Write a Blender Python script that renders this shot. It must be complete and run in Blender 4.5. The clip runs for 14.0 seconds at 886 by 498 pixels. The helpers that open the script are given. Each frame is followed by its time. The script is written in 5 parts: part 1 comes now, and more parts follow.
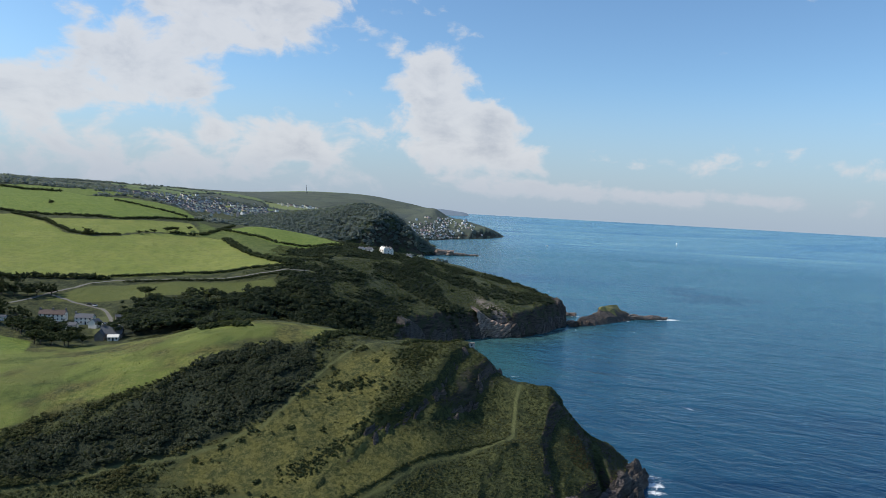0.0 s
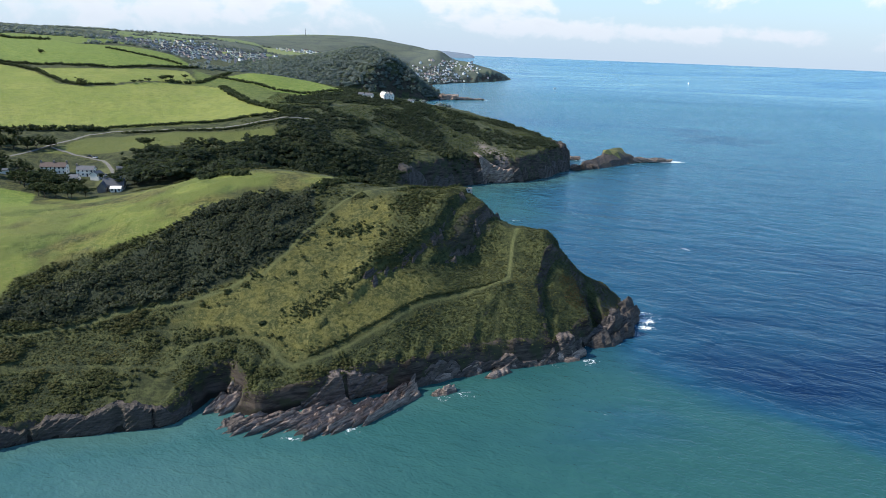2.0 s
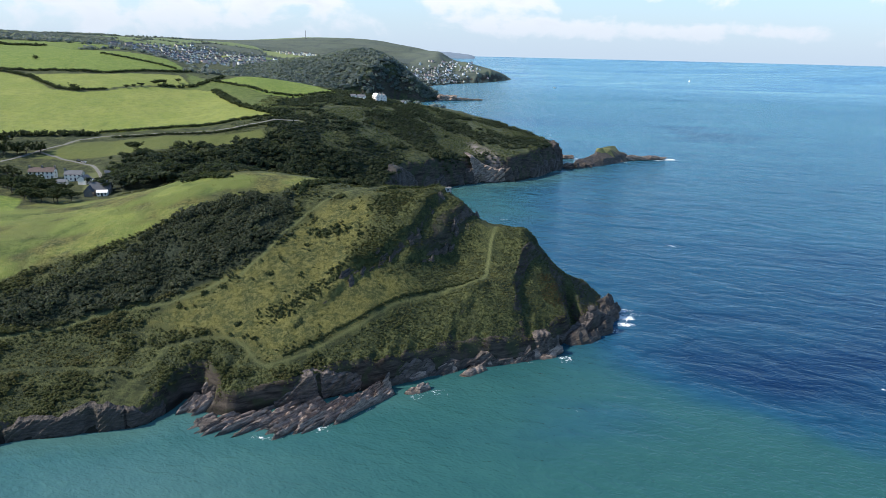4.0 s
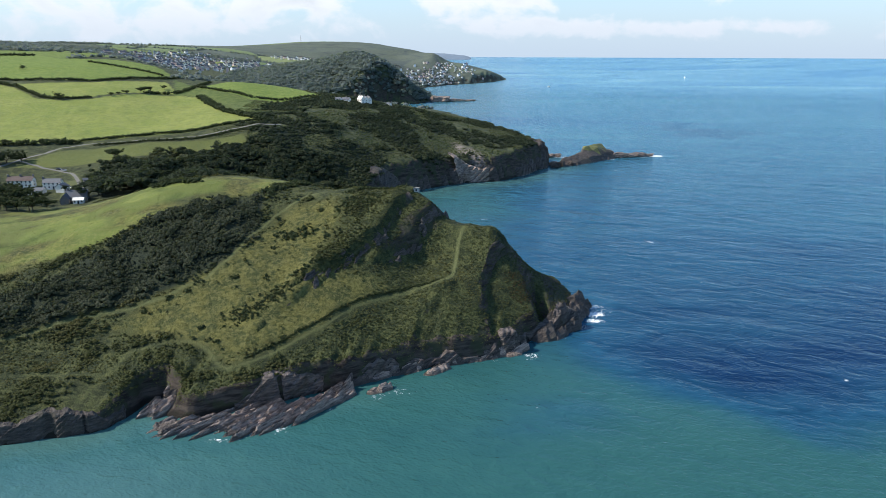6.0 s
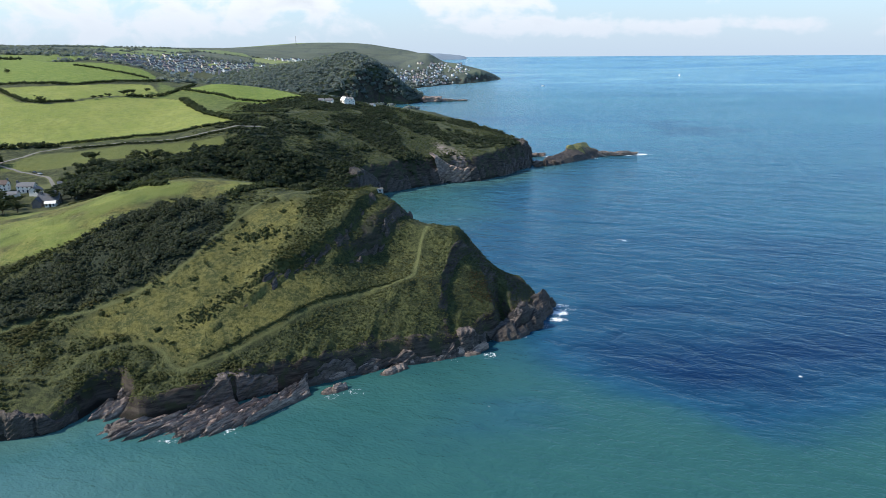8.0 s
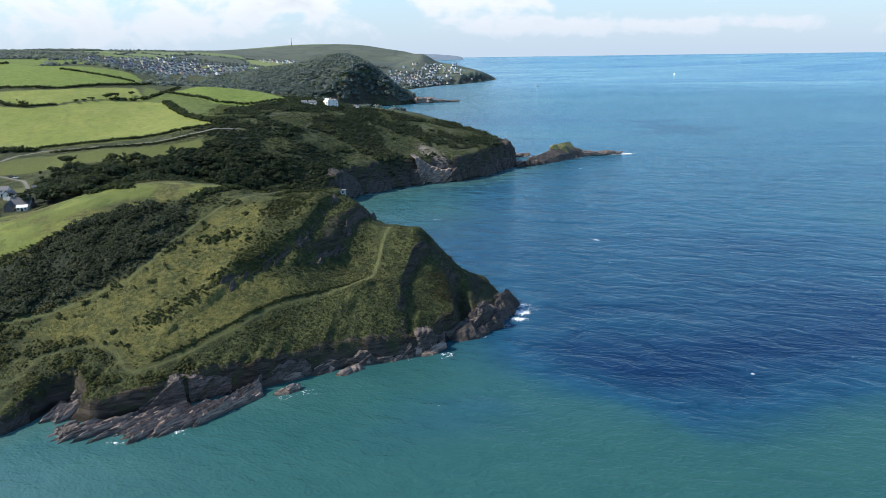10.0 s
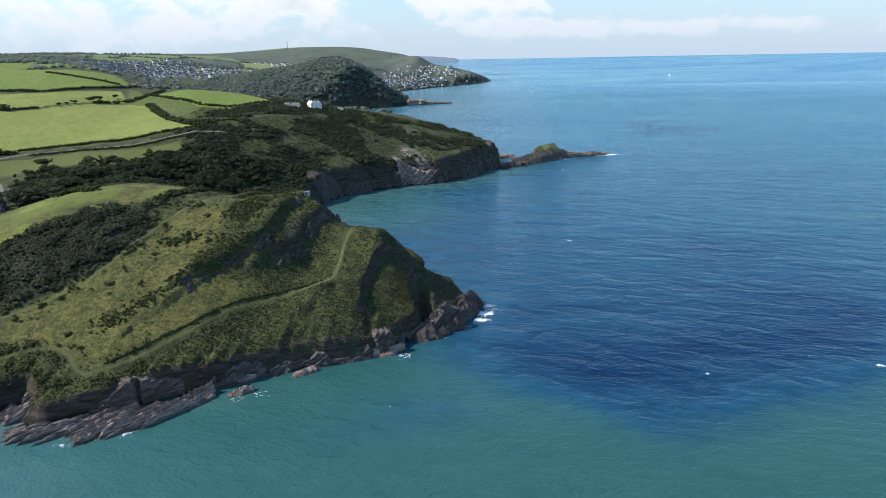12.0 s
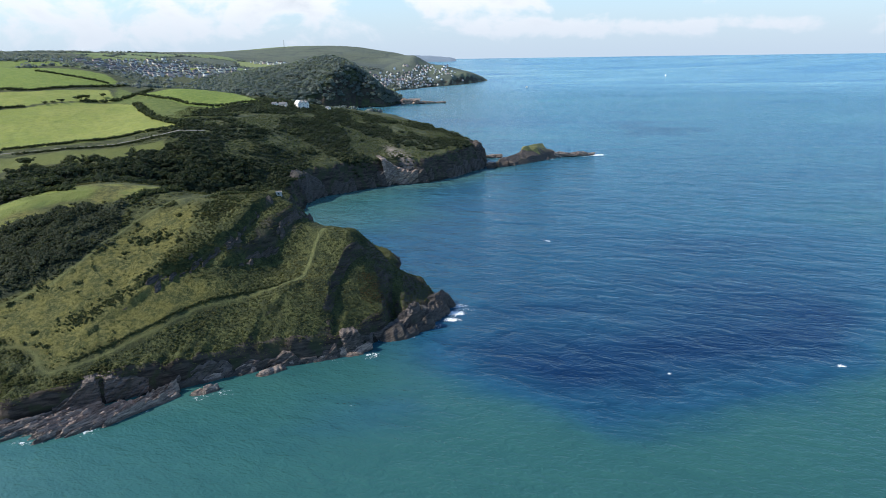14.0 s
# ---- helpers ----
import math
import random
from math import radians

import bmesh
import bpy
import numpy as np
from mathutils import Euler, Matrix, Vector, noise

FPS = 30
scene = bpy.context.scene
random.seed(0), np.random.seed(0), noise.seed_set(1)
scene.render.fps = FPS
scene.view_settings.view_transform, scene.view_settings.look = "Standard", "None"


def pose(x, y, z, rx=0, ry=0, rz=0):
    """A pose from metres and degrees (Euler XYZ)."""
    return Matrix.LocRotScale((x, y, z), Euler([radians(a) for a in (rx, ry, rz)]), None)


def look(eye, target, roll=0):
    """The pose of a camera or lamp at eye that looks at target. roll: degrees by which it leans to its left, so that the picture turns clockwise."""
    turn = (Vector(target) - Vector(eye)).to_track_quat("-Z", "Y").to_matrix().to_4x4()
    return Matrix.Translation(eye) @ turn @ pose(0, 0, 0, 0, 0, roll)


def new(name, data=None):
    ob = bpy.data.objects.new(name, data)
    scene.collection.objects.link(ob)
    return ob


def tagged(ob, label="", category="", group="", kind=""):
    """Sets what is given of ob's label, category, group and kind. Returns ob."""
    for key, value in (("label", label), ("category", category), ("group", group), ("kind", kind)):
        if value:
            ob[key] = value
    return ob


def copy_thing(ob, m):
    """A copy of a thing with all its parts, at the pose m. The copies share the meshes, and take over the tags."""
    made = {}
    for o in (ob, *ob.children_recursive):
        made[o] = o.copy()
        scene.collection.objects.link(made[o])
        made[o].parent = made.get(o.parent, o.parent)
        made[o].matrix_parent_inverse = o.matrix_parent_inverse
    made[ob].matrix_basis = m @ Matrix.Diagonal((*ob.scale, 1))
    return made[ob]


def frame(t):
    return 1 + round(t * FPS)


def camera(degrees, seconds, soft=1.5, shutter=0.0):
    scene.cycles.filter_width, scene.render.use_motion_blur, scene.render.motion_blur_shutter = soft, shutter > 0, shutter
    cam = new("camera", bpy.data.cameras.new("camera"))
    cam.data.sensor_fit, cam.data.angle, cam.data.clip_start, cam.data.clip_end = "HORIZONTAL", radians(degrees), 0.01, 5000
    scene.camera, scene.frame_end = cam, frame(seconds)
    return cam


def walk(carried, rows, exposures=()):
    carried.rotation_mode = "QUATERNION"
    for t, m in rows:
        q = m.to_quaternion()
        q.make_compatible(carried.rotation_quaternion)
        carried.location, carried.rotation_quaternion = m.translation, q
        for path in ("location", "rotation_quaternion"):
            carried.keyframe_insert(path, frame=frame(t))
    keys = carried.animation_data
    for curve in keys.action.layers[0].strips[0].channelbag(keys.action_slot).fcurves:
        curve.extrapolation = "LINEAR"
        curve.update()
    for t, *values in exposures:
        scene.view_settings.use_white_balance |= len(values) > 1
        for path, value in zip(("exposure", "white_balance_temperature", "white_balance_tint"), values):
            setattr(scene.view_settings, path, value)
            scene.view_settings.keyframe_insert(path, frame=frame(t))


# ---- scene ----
cam = camera(63.9, 14.0, soft=0.85)
PATH = [
    (0, (-6.809, 1.178, 123.055), (-6.742, 3.173, 122.941), 3.1),
    (0.5, (-6.385, 0.889, 122.325), (-6.317, 2.884, 122.197), 3.1),
    (0.6, (-6.212, 0.485, 122.322), (-6.139, 2.473, 122.123), 2.8),
    (0.7, (-6.071, 0.443, 122.313), (-5.997, 2.421, 122.024), 2.6),
    (1, (-5.634, 0.894, 122.414), (-5.561, 2.825, 121.9), 2.3),
    (1.5, (-4.118, 0.93, 123.122), (-4.049, 2.854, 122.582), 2.2),
    (2, (-1.788, 0.904, 123.057), (-1.725, 2.829, 122.518), 2.1),
    (2.5, (0.858, 0.384, 123.027), (0.918, 2.309, 122.488), 1.9),
    (3, (3.726, -0.162, 123.15), (3.782, 1.763, 122.611), 1.8),
    (5.5, (22.352, -2.073, 122.795), (22.396, -0.146, 122.262), 0.3),
    (6, (26.6, -2.442, 122.743), (26.643, -0.515, 122.21), 0.1),
    (6.5, (30.891, -2.837, 122.622), (30.934, -0.909, 122.091), -0.0),
    (7, (35.481, -3.262, 122.76), (35.523, -1.335, 122.227), -0.2),
    (7.5, (39.736, -3.632, 122.899), (39.779, -1.705, 122.366), -0.3),
    (8, (44.32, -3.963, 123.006), (44.363, -2.036, 122.473), -0.4),
    (10.5, (67.463, -6.115, 123.275), (67.504, -4.187, 122.744), -0.9),
    (11, (72.004, -6.084, 123.038), (72.044, -4.156, 122.508), -0.9),
    (11.5, (76.453, -6.471, 122.962), (76.494, -4.543, 122.434), -1.0),
    (12, (80.86, -6.556, 122.538), (80.902, -4.627, 122.012), -1.1),
    (12.5, (85.51, -6.792, 122.453), (85.551, -4.862, 121.929), -1.1),
    (13, (89.82, -7.305, 122.581), (89.866, -5.375, 122.056), -1.0),
    (13.5, (92.921, -8.175, 122.965), (92.97, -6.246, 122.44), -0.9),
    (14, (94.36, -8.634, 123.206), (94.406, -6.706, 122.678), -0.9),
]
walk(cam, [(t, look(eye, target, roll)) for t, eye, target, roll in PATH],
     [(0, -0.15), (0.5, -0.4), (0.8, -0.52), (1.0, -0.5), (1.5, 0.2), (2.0, 0.45), (2.5, 0.52), (3.0, 0.5), (5.5, 0.45), (14.0, 0.42)])

# ---- daylight: a blue sky with fair-weather cumulus, and the sun from inland, well to the side of the view ----
SUN_AZ, SUN_EL = -88.0, 41.0
world = bpy.data.worlds.new("sky")
scene.world = world
world.use_nodes = True


class Graph:
    """Small helper to write node trees in a few lines."""

    def __init__(self, tree):
        self.tree = tree
        tree.nodes.clear()

    def node(self, kind, **settings):
        n = self.tree.nodes.new(kind)
        for key, value in settings.items():
            setattr(n, key, value)
        return n

    def link(self, a, b):
        self.tree.links.new(a, b)

    def feed(self, socket, value):
        if isinstance(value, bpy.types.NodeSocket):
            self.link(value, socket)
        elif value is not None:
            socket.default_value = value

    def math(self, op, a, b=None, c=None, clamp=False):
        n = self.node("ShaderNodeMath", operation=op, use_clamp=clamp)
        for i, v in enumerate((a, b, c)):
            self.feed(n.inputs[i], v)
        return n.outputs[0]

    def vec(self, op, a, b=None):
        n = self.node("ShaderNodeVectorMath", operation=op)
        for i, v in enumerate((a, b)):
            self.feed(n.inputs[i], v)
        return n.outputs[0]

    def noise(self, vector, scale, detail=4.0, rough=0.55, dist=0.0):
        n = self.node("ShaderNodeTexNoise")
        self.feed(n.inputs["Vector"], vector)
        self.feed(n.inputs["Scale"], scale)
        self.feed(n.inputs["Detail"], detail)
        self.feed(n.inputs["Roughness"], rough)
        self.feed(n.inputs["Distortion"], dist)
        return n.outputs["Fac"]

    def step(self, value, low, high):
        n = self.node("ShaderNodeMapRange", interpolation_type="SMOOTHSTEP")
        self.feed(n.inputs["Value"], value)
        self.feed(n.inputs["From Min"], low)
        self.feed(n.inputs["From Max"], high)
        return n.outputs["Result"]

    def mix(self, fac, a, b, blend="MIX"):
        n = self.node("ShaderNodeMix", data_type="RGBA", blend_type=blend)
        self.feed(n.inputs[0], fac)
        for socket, v in ((n.inputs[6], a), (n.inputs[7], b)):
            self.feed(socket, (*v, 1) if isinstance(v, tuple) and len(v) == 3 else v)
        return n.outputs[2]

    def join(self, x, y, z=0.0):
        n = self.node("ShaderNodeCombineXYZ")
        for i, v in enumerate((x, y, z)):
            self.feed(n.inputs[i], v)
        return n.outputs[0]


def build_sky():
    g = Graph(world.node_tree)
    sky = g.node("ShaderNodeTexSky", sky_type="NISHITA", sun_disc=False, sun_elevation=radians(SUN_EL), sun_rotation=radians(SUN_AZ), air_density=1.0, dust_density=0.6, ozone_density=1.2)
    way = g.node("ShaderNodeTexCoord").outputs["Generated"]
    part = g.node("ShaderNodeSeparateXYZ")
    g.link(way, part.inputs[0])
    az = g.math("MULTIPLY", g.math("ARCTAN2", part.outputs[0], part.outputs[1]), 57.296)
    el = g.math("MULTIPLY", g.math("ARCSINE", part.outputs[2]), 57.296)
    # the cumulus banks: bearing, height above the sea's edge, half widths, weight
    banks = ((4.5, 5.2, 3.6, 2.6, 0.62), (0.5, 9.5, 2.8, 3.6, 0.55), (-15.0, 13.5, 8.0, 2.8, 0.56), (-29.0, 6.5, 4.5, 2.2, 0.58), (-21.0, 8.6, 3.4, 2.0, 0.50),
             (-11.0, 4.8, 7.0, 2.0, 0.44), (-24.0, 2.0, 14.0, 1.6, 0.34), (20.0, 1.7, 14.0, 0.8, 0.36), (24.0, 4.3, 12.0, 0.9, 0.30), (9.0, 1.9, 3.0, 0.7, 0.3), (-10.0, 20.0, 14.0, 3.0, 0.4), (-70.0, 14.0, 25.0, 8.0, 0.4), (75.0, 12.0, 25.0, 6.0, 0.3))
    field = None
    for baz, bel, waz, wel, weight in banks:
        u = g.math("POWER", g.math("DIVIDE", g.math("SUBTRACT", az, baz), waz), 2.0)
        v = g.math("POWER", g.math("DIVIDE", g.math("SUBTRACT", el, bel), wel), 2.0)
        blob = g.math("MULTIPLY", g.math("EXPONENT", g.math("MULTIPLY", g.math("ADD", u, v), -0.7)), weight)
        field = blob if field is None else g.math("ADD", field, blob)
    place = g.join(g.math("MULTIPLY", az, 0.16), g.math("MULTIPLY", el, 0.26))
    billow = g.noise(place, 1.6, 9.0, 0.56, 0.25)
    broad = g.noise(place, 0.6, 3.0, 0.5)
    cover = g.math("ADD", g.math("ADD", field, g.math("MULTIPLY", billow, 1.15)), g.math("MULTIPLY", broad, 0.25))
    mask = g.step(cover, 0.91, 1.13)
    # thicker middles turn grey below, edges and tops stay bright
    shade = g.step(g.noise(g.vec("ADD", place, (0.0, 0.22, 0.0)), 1.6, 9.0, 0.56, 0.25), 0.36, 0.72)
    tone = g.mix(g.math("MULTIPLY", shade, g.step(cover, 1.0, 1.45)), (0.77, 0.79, 0.83), (0.50, 0.54, 0.62))
    tone = g.mix(g.step(el, 5.0, 0.5), tone, (0.56, 0.62, 0.71))
    haze = g.math("SUBTRACT", 1.0, g.step(el, -0.6, 11.0))
    blue = g.mix(1.0, sky.outputs[0], (0.116, 0.148, 0.172), "MULTIPLY")
    pale = g.mix(g.math("MULTIPLY", haze, 0.9), blue, (0.435, 0.53, 0.665))
    final = g.mix(g.math("MULTIPLY", mask, 0.9), pale, tone)
    back = g.node("ShaderNodeBackground")
    g.link(final, back.inputs[0])
    back.inputs[1].default_value = 1.0
    g.link(back.outputs[0], g.node("ShaderNodeOutputWorld").inputs[0])


build_sky()
lamp = bpy.data.lights.new("sun", "SUN")
lamp.energy, lamp.angle, lamp.color = 4.7, radians(0.6), (1.0, 0.93, 0.82)
sun = new("sun", lamp)
sun.matrix_world = look((0, 0, 900), (-math.sin(radians(SUN_AZ)) * math.cos(radians(SUN_EL)), -math.cos(radians(SUN_AZ)) * math.cos(radians(SUN_EL)), 900 - math.sin(radians(SUN_EL))))

# ---- materials ----


def material(name):
    m = bpy.data.materials.new(name)
    m.use_nodes = True
    g = Graph(m.node_tree)
    shader = g.node("ShaderNodeBsdfPrincipled")
    g.link(shader.outputs[0], g.node("ShaderNodeOutputMaterial").inputs[0])
    return m, g, shader


def bump(g, shader, height, strength, distance):
    b = g.node("ShaderNodeBump")
    b.inputs["Strength"].default_value = strength
    b.inputs["Distance"].default_value = distance
    g.link(height, b.inputs["Height"])
    g.link(b.outputs[0], shader.inputs["Normal"])


def foliage(name, dark, light, dry, size=1.0, spread=0.35, drift=0.035):
    """Leaves: tint by clump, mottled finely inside it."""
    m, g, s = material(name)
    at = g.node("ShaderNodeNewGeometry")
    own = at.outputs["Random Per Island"]
    place = g.node("ShaderNodeTexCoord").outputs["Object"]
    fine = g.noise(place, 1.6 / size, 5.0, 0.7)
    broad = g.noise(place, drift / size, 4.0, 0.6)
    c = g.mix(g.math("ADD", g.math("MULTIPLY", own, spread), g.math("MULTIPLY", g.step(fine, 0.3, 0.7), 1 - spread)), dark, light)
    c = g.mix(g.math("MULTIPLY", g.step(broad, 0.48, 0.68), 0.6), c, dry)
    g.link(c, s.inputs["Base Color"])
    s.inputs["Roughness"].default_value = 0.75
    s.inputs["Specular IOR Level"].default_value = 0.09
    bump(g, s, fine, 0.6, 0.3 * size)
    lit = g.node("ShaderNodeBsdfTranslucent")
    g.link(g.mix(1.0, c, (1.25, 1.3, 0.7), "MULTIPLY"), lit.inputs[0])
    both = g.node("ShaderNodeMixShader")
    both.inputs[0].default_value = 0.38
    g.link(s.outputs[0], both.inputs[1])
    g.link(lit.outputs[0], both.inputs[2])
    out = [n for n in m.node_tree.nodes if n.type == "OUTPUT_MATERIAL"][0]
    g.link(both.outputs[0], out.inputs[0])
    return m


def plain(name, colour, rough=0.7, vary=0.25, scale=1.0, metal=0.0, relief=0.02):
    m, g, s = material(name)
    place = g.node("ShaderNodeTexCoord").outputs["Object"]
    n = g.noise(place, scale, 6.0, 0.6)
    stain = g.noise(place, scale * 0.2, 3.0, 0.5)
    c = g.mix(g.math("MULTIPLY", g.step(n, 0.35, 0.7), vary), colour, tuple(v * 0.55 for v in colour))
    c = g.mix(g.math("MULTIPLY", g.step(stain, 0.5, 0.75), vary), c, tuple(v * 0.7 for v in colour))
    g.link(c, s.inputs["Base Color"])
    s.inputs["Roughness"].default_value = rough
    s.inputs["Metallic"].default_value = metal
    bump(g, s, n, 0.5, relief)
    return m


def build_rock(name, dark, light, moss):
    m, g, s = material(name)
    place = g.node("ShaderNodeTexCoord").outputs["Object"]
    turned = g.node("ShaderNodeMapping")
    g.link(place, turned.inputs[0])
    turned.inputs["Rotation"].default_value = (radians(48), radians(12), radians(28))
    turned.inputs["Scale"].default_value = (0.25, 0.25, 1.6)
    beds = g.noise(turned.outputs[0], 0.9, 8.0, 0.68)
    fine = g.noise(place, 1.8, 8.0, 0.65)
    broad = g.noise(place, 0.09, 3.0, 0.55)
    c = g.mix(g.step(beds, 0.33, 0.66), dark, light)
    c = g.mix(g.math("MULTIPLY", g.step(fine, 0.5, 0.75), 0.55), c, tuple(v * 0.45 for v in dark))
    c = g.mix(g.math("MULTIPLY", g.step(broad, 0.5, 0.7), 0.5), c, moss)
    # wet and weed-dark where the tide reaches
    at = g.node("ShaderNodeSeparateXYZ")
    g.link(g.node("ShaderNodeNewGeometry").outputs["Position"], at.inputs[0])
    wet = g.step(g.math("ADD", at.outputs[2], g.math("MULTIPLY", fine, -1.6)), 0.5, -0.3)
    c = g.mix(g.math("MULTIPLY", wet, 0.75), c, (0.028, 0.022, 0.016))
    g.link(c, s.inputs["Base Color"])
    g.link(g.math("SUBTRACT", 0.82, g.math("MULTIPLY", wet, 0.4)), s.inputs["Roughness"])
    bump(g, s, g.math("ADD", beds, g.math("MULTIPLY", fine, 0.6)), 1.0, 1.0)
    return m


ROCK = build_rock("bedded_slate", (0.070, 0.050, 0.040), (0.43, 0.32, 0.25), (0.13, 0.092, 0.056))
GORSE = foliage("gorse", (0.033, 0.041, 0.027), (0.078, 0.088, 0.052), (0.120, 0.128, 0.082), drift=0.075)
BRACKEN = foliage("bracken", (0.040, 0.047, 0.020), (0.104, 0.112, 0.044), (0.125, 0.110, 0.046))
WOOD = foliage("broadleaf", (0.020, 0.028, 0.019), (0.060, 0.076, 0.041), (0.078, 0.088, 0.044), 2.0)
# far trees: pale blue-grey haze put into the leaf colours
HAZED_WOOD = foliage("hazed_broadleaf", (0.090, 0.116, 0.122), (0.195, 0.224, 0.205), (0.17, 0.195, 0.16), 4.0)
HAZED_COPSES = foliage("hazed_hedgerow_trees", (0.140, 0.165, 0.168), (0.215, 0.235, 0.22), (0.19, 0.21, 0.18), 5.0)
FURZE = foliage("furze", (0.044, 0.058, 0.026), (0.108, 0.128, 0.048), (0.110, 0.104, 0.048))
TUSSOCK = foliage("tussock_grass", (0.056, 0.064, 0.023), (0.140, 0.134, 0.050), (0.080, 0.094, 0.032))
RUSSET = foliage("russet_bracken", (0.060, 0.038, 0.018), (0.13, 0.085, 0.038), (0.085, 0.075, 0.032))
FRINGE = foliage("lip_grass", (0.070, 0.082, 0.026), (0.165, 0.172, 0.062), (0.12, 0.13, 0.045))
HEDGE = foliage("hedge_leaves", (0.030, 0.040, 0.022), (0.066, 0.082, 0.036), (0.06, 0.07, 0.03))
CLIFF_ROCK = build_rock("cliff_slate", (0.030, 0.023, 0.020), (0.19, 0.148, 0.126), (0.052, 0.048, 0.027))
# darker copy of the slate: shade put into the colour, with some moss
CRAG_ROCK = build_rock("shaded_mossy_slate", (0.026, 0.020, 0.017), (0.105, 0.082, 0.066), (0.045, 0.044, 0.022))
BARK = plain("bark", (0.07, 0.055, 0.04), 0.9, 0.5, 3.0)
RENDER_WHITE = plain("limewash", (0.84, 0.78, 0.68), 0.8, 0.12, 0.4)
SLATE = plain("slate_roof", (0.085, 0.09, 0.10), 0.55, 0.4, 0.8)
TILE = plain("clay_tile", (0.10, 0.066, 0.055), 0.8, 0.4, 0.8)
STONE = plain("rubble_stone", (0.20, 0.18, 0.16), 0.9, 0.5, 1.2)
GLASS = plain("window_glass", (0.03, 0.035, 0.045), 0.12, 0.1, 0.3)
ROAD = plain("lane_gravel", (0.17, 0.162, 0.138), 0.9, 0.55, 0.5)
SAILCLOTH = plain("sailcloth", (0.8, 0.8, 0.78), 0.7, 0.05, 0.3)


def build_ground():
    """Land cover: a is pasture, trodden track, bare rock, scrub; b is dry grass, lush grass, heath, bare scar; c is
    distance haze put into the colour of the far downs.
    """
    m, g, s = material("land_cover")
    a = g.node("ShaderNodeAttribute", attribute_name="cover_a")
    b = g.node("ShaderNodeAttribute", attribute_name="cover_b")
    pa, pb = g.node("ShaderNodeSeparateColor"), g.node("ShaderNodeSeparateColor")
    g.link(a.outputs["Color"], pa.inputs[0])
    g.link(b.outputs["Color"], pb.inputs[0])
    place = g.node("ShaderNodeTexCoord").outputs["Object"]
    fine = g.noise(place, 1.5, 8.0, 0.78)
    mid = g.noise(place, 0.16, 5.0, 0.62)
    broad = g.noise(place, 0.022, 4.0, 0.55)
    tuft = g.noise(place, 0.55, 6.0, 0.8, 0.4)
    rough_grass = g.mix(g.step(mid, 0.40, 0.60), (0.032, 0.040, 0.018), (0.076, 0.084, 0.031))
    rough_grass = g.mix(g.math("MULTIPLY", g.step(tuft, 0.47, 0.58), 0.8), rough_grass, (0.022, 0.029, 0.012))
    rough_grass = g.mix(g.math("MULTIPLY", g.step(tuft, 0.47, 0.38), 0.65), rough_grass, (0.090, 0.090, 0.034))
    dry = g.mix(g.step(mid, 0.38, 0.62), (0.114, 0.108, 0.030), (0.056, 0.064, 0.022))
    dry = g.mix(g.math("MULTIPLY", g.step(tuft, 0.48, 0.58), 0.7), dry, (0.162, 0.150, 0.054))
    dry = g.mix(g.math("MULTIPLY", g.step(tuft, 0.48, 0.39), 0.75), dry, (0.036, 0.047, 0.018))
    lush = g.mix(g.step(mid, 0.35, 0.65), (0.125, 0.178, 0.034), (0.185, 0.225, 0.050))
    lush = g.mix(g.math("MULTIPLY", g.step(tuft, 0.45, 0.58), 0.6), lush, (0.085, 0.125, 0.028))
    turf = g.mix(g.step(broad, 0.38, 0.62), (0.168, 0.204, 0.042), (0.215, 0.235, 0.056))
    turf = g.mix(g.math("MULTIPLY", g.step(mid, 0.44, 0.60), 0.55), turf, (0.128, 0.168, 0.044))
    turf = g.mix(g.math("MULTIPLY", g.step(tuft, 0.48, 0.60), 0.4), turf, (0.28, 0.27, 0.10))
    c = g.mix(pb.outputs[0], rough_grass, dry)
    c = g.mix(pb.outputs[1], c, lush)
    c = g.mix(pa.outputs[0], c, turf)
    heath = g.mix(g.step(mid, 0.40, 0.60), (0.038, 0.048, 0.026), (0.080, 0.088, 0.042))
    c = g.mix(pb.outputs[2], c, heath)
    scrub = g.mix(g.step(fine, 0.35, 0.7), (0.016, 0.022, 0.014), (0.045, 0.055, 0.029))
    c = g.mix(a.outputs["Alpha"], c, scrub)
    trod = g.mix(g.step(fine, 0.35, 0.7), (0.090, 0.105, 0.038), (0.150, 0.150, 0.068))
    c = g.mix(pa.outputs[1], c, trod)
    # distance haze put into the far ground's colour
    haze_tint = g.node("ShaderNodeAttribute", attribute_name="cover_haze")
    c = g.mix(g.math("MULTIPLY", haze_tint.outputs["Fac"], 0.9), c, g.mix(g.step(g.noise(place, 0.006, 5.0, 0.6), 0.4, 0.6), (0.15, 0.187, 0.203), (0.225, 0.258, 0.240)))
    turned = g.node("ShaderNodeMapping")
    g.link(place, turned.inputs[0])
    turned.inputs["Rotation"].default_value = (radians(42), radians(10), radians(30))
    turned.inputs["Scale"].default_value = (0.22, 0.22, 1.3)
    beds = g.noise(turned.outputs[0], 0.55, 8.0, 0.68)
    rock = g.mix(g.step(beds, 0.34, 0.66), (0.024, 0.019, 0.016), (0.092, 0.074, 0.060))
    rock = g.mix(g.math("MULTIPLY", g.step(mid, 0.46, 0.6), 0.8), rock, (0.045, 0.052, 0.026))
    c = g.mix(g.step(g.math("ADD", pa.outputs[2], g.math("MULTIPLY", g.math("SUBTRACT", mid, 0.5), 0.8)), 0.35, 0.6), c, rock)
    c = g.mix(g.math("MULTIPLY", b.outputs["Alpha"], g.step(beds, 0.3, 0.6)), c, (0.24, 0.20, 0.18))
    at = g.node("ShaderNodeSeparateXYZ")
    g.link(place, at.inputs[0])
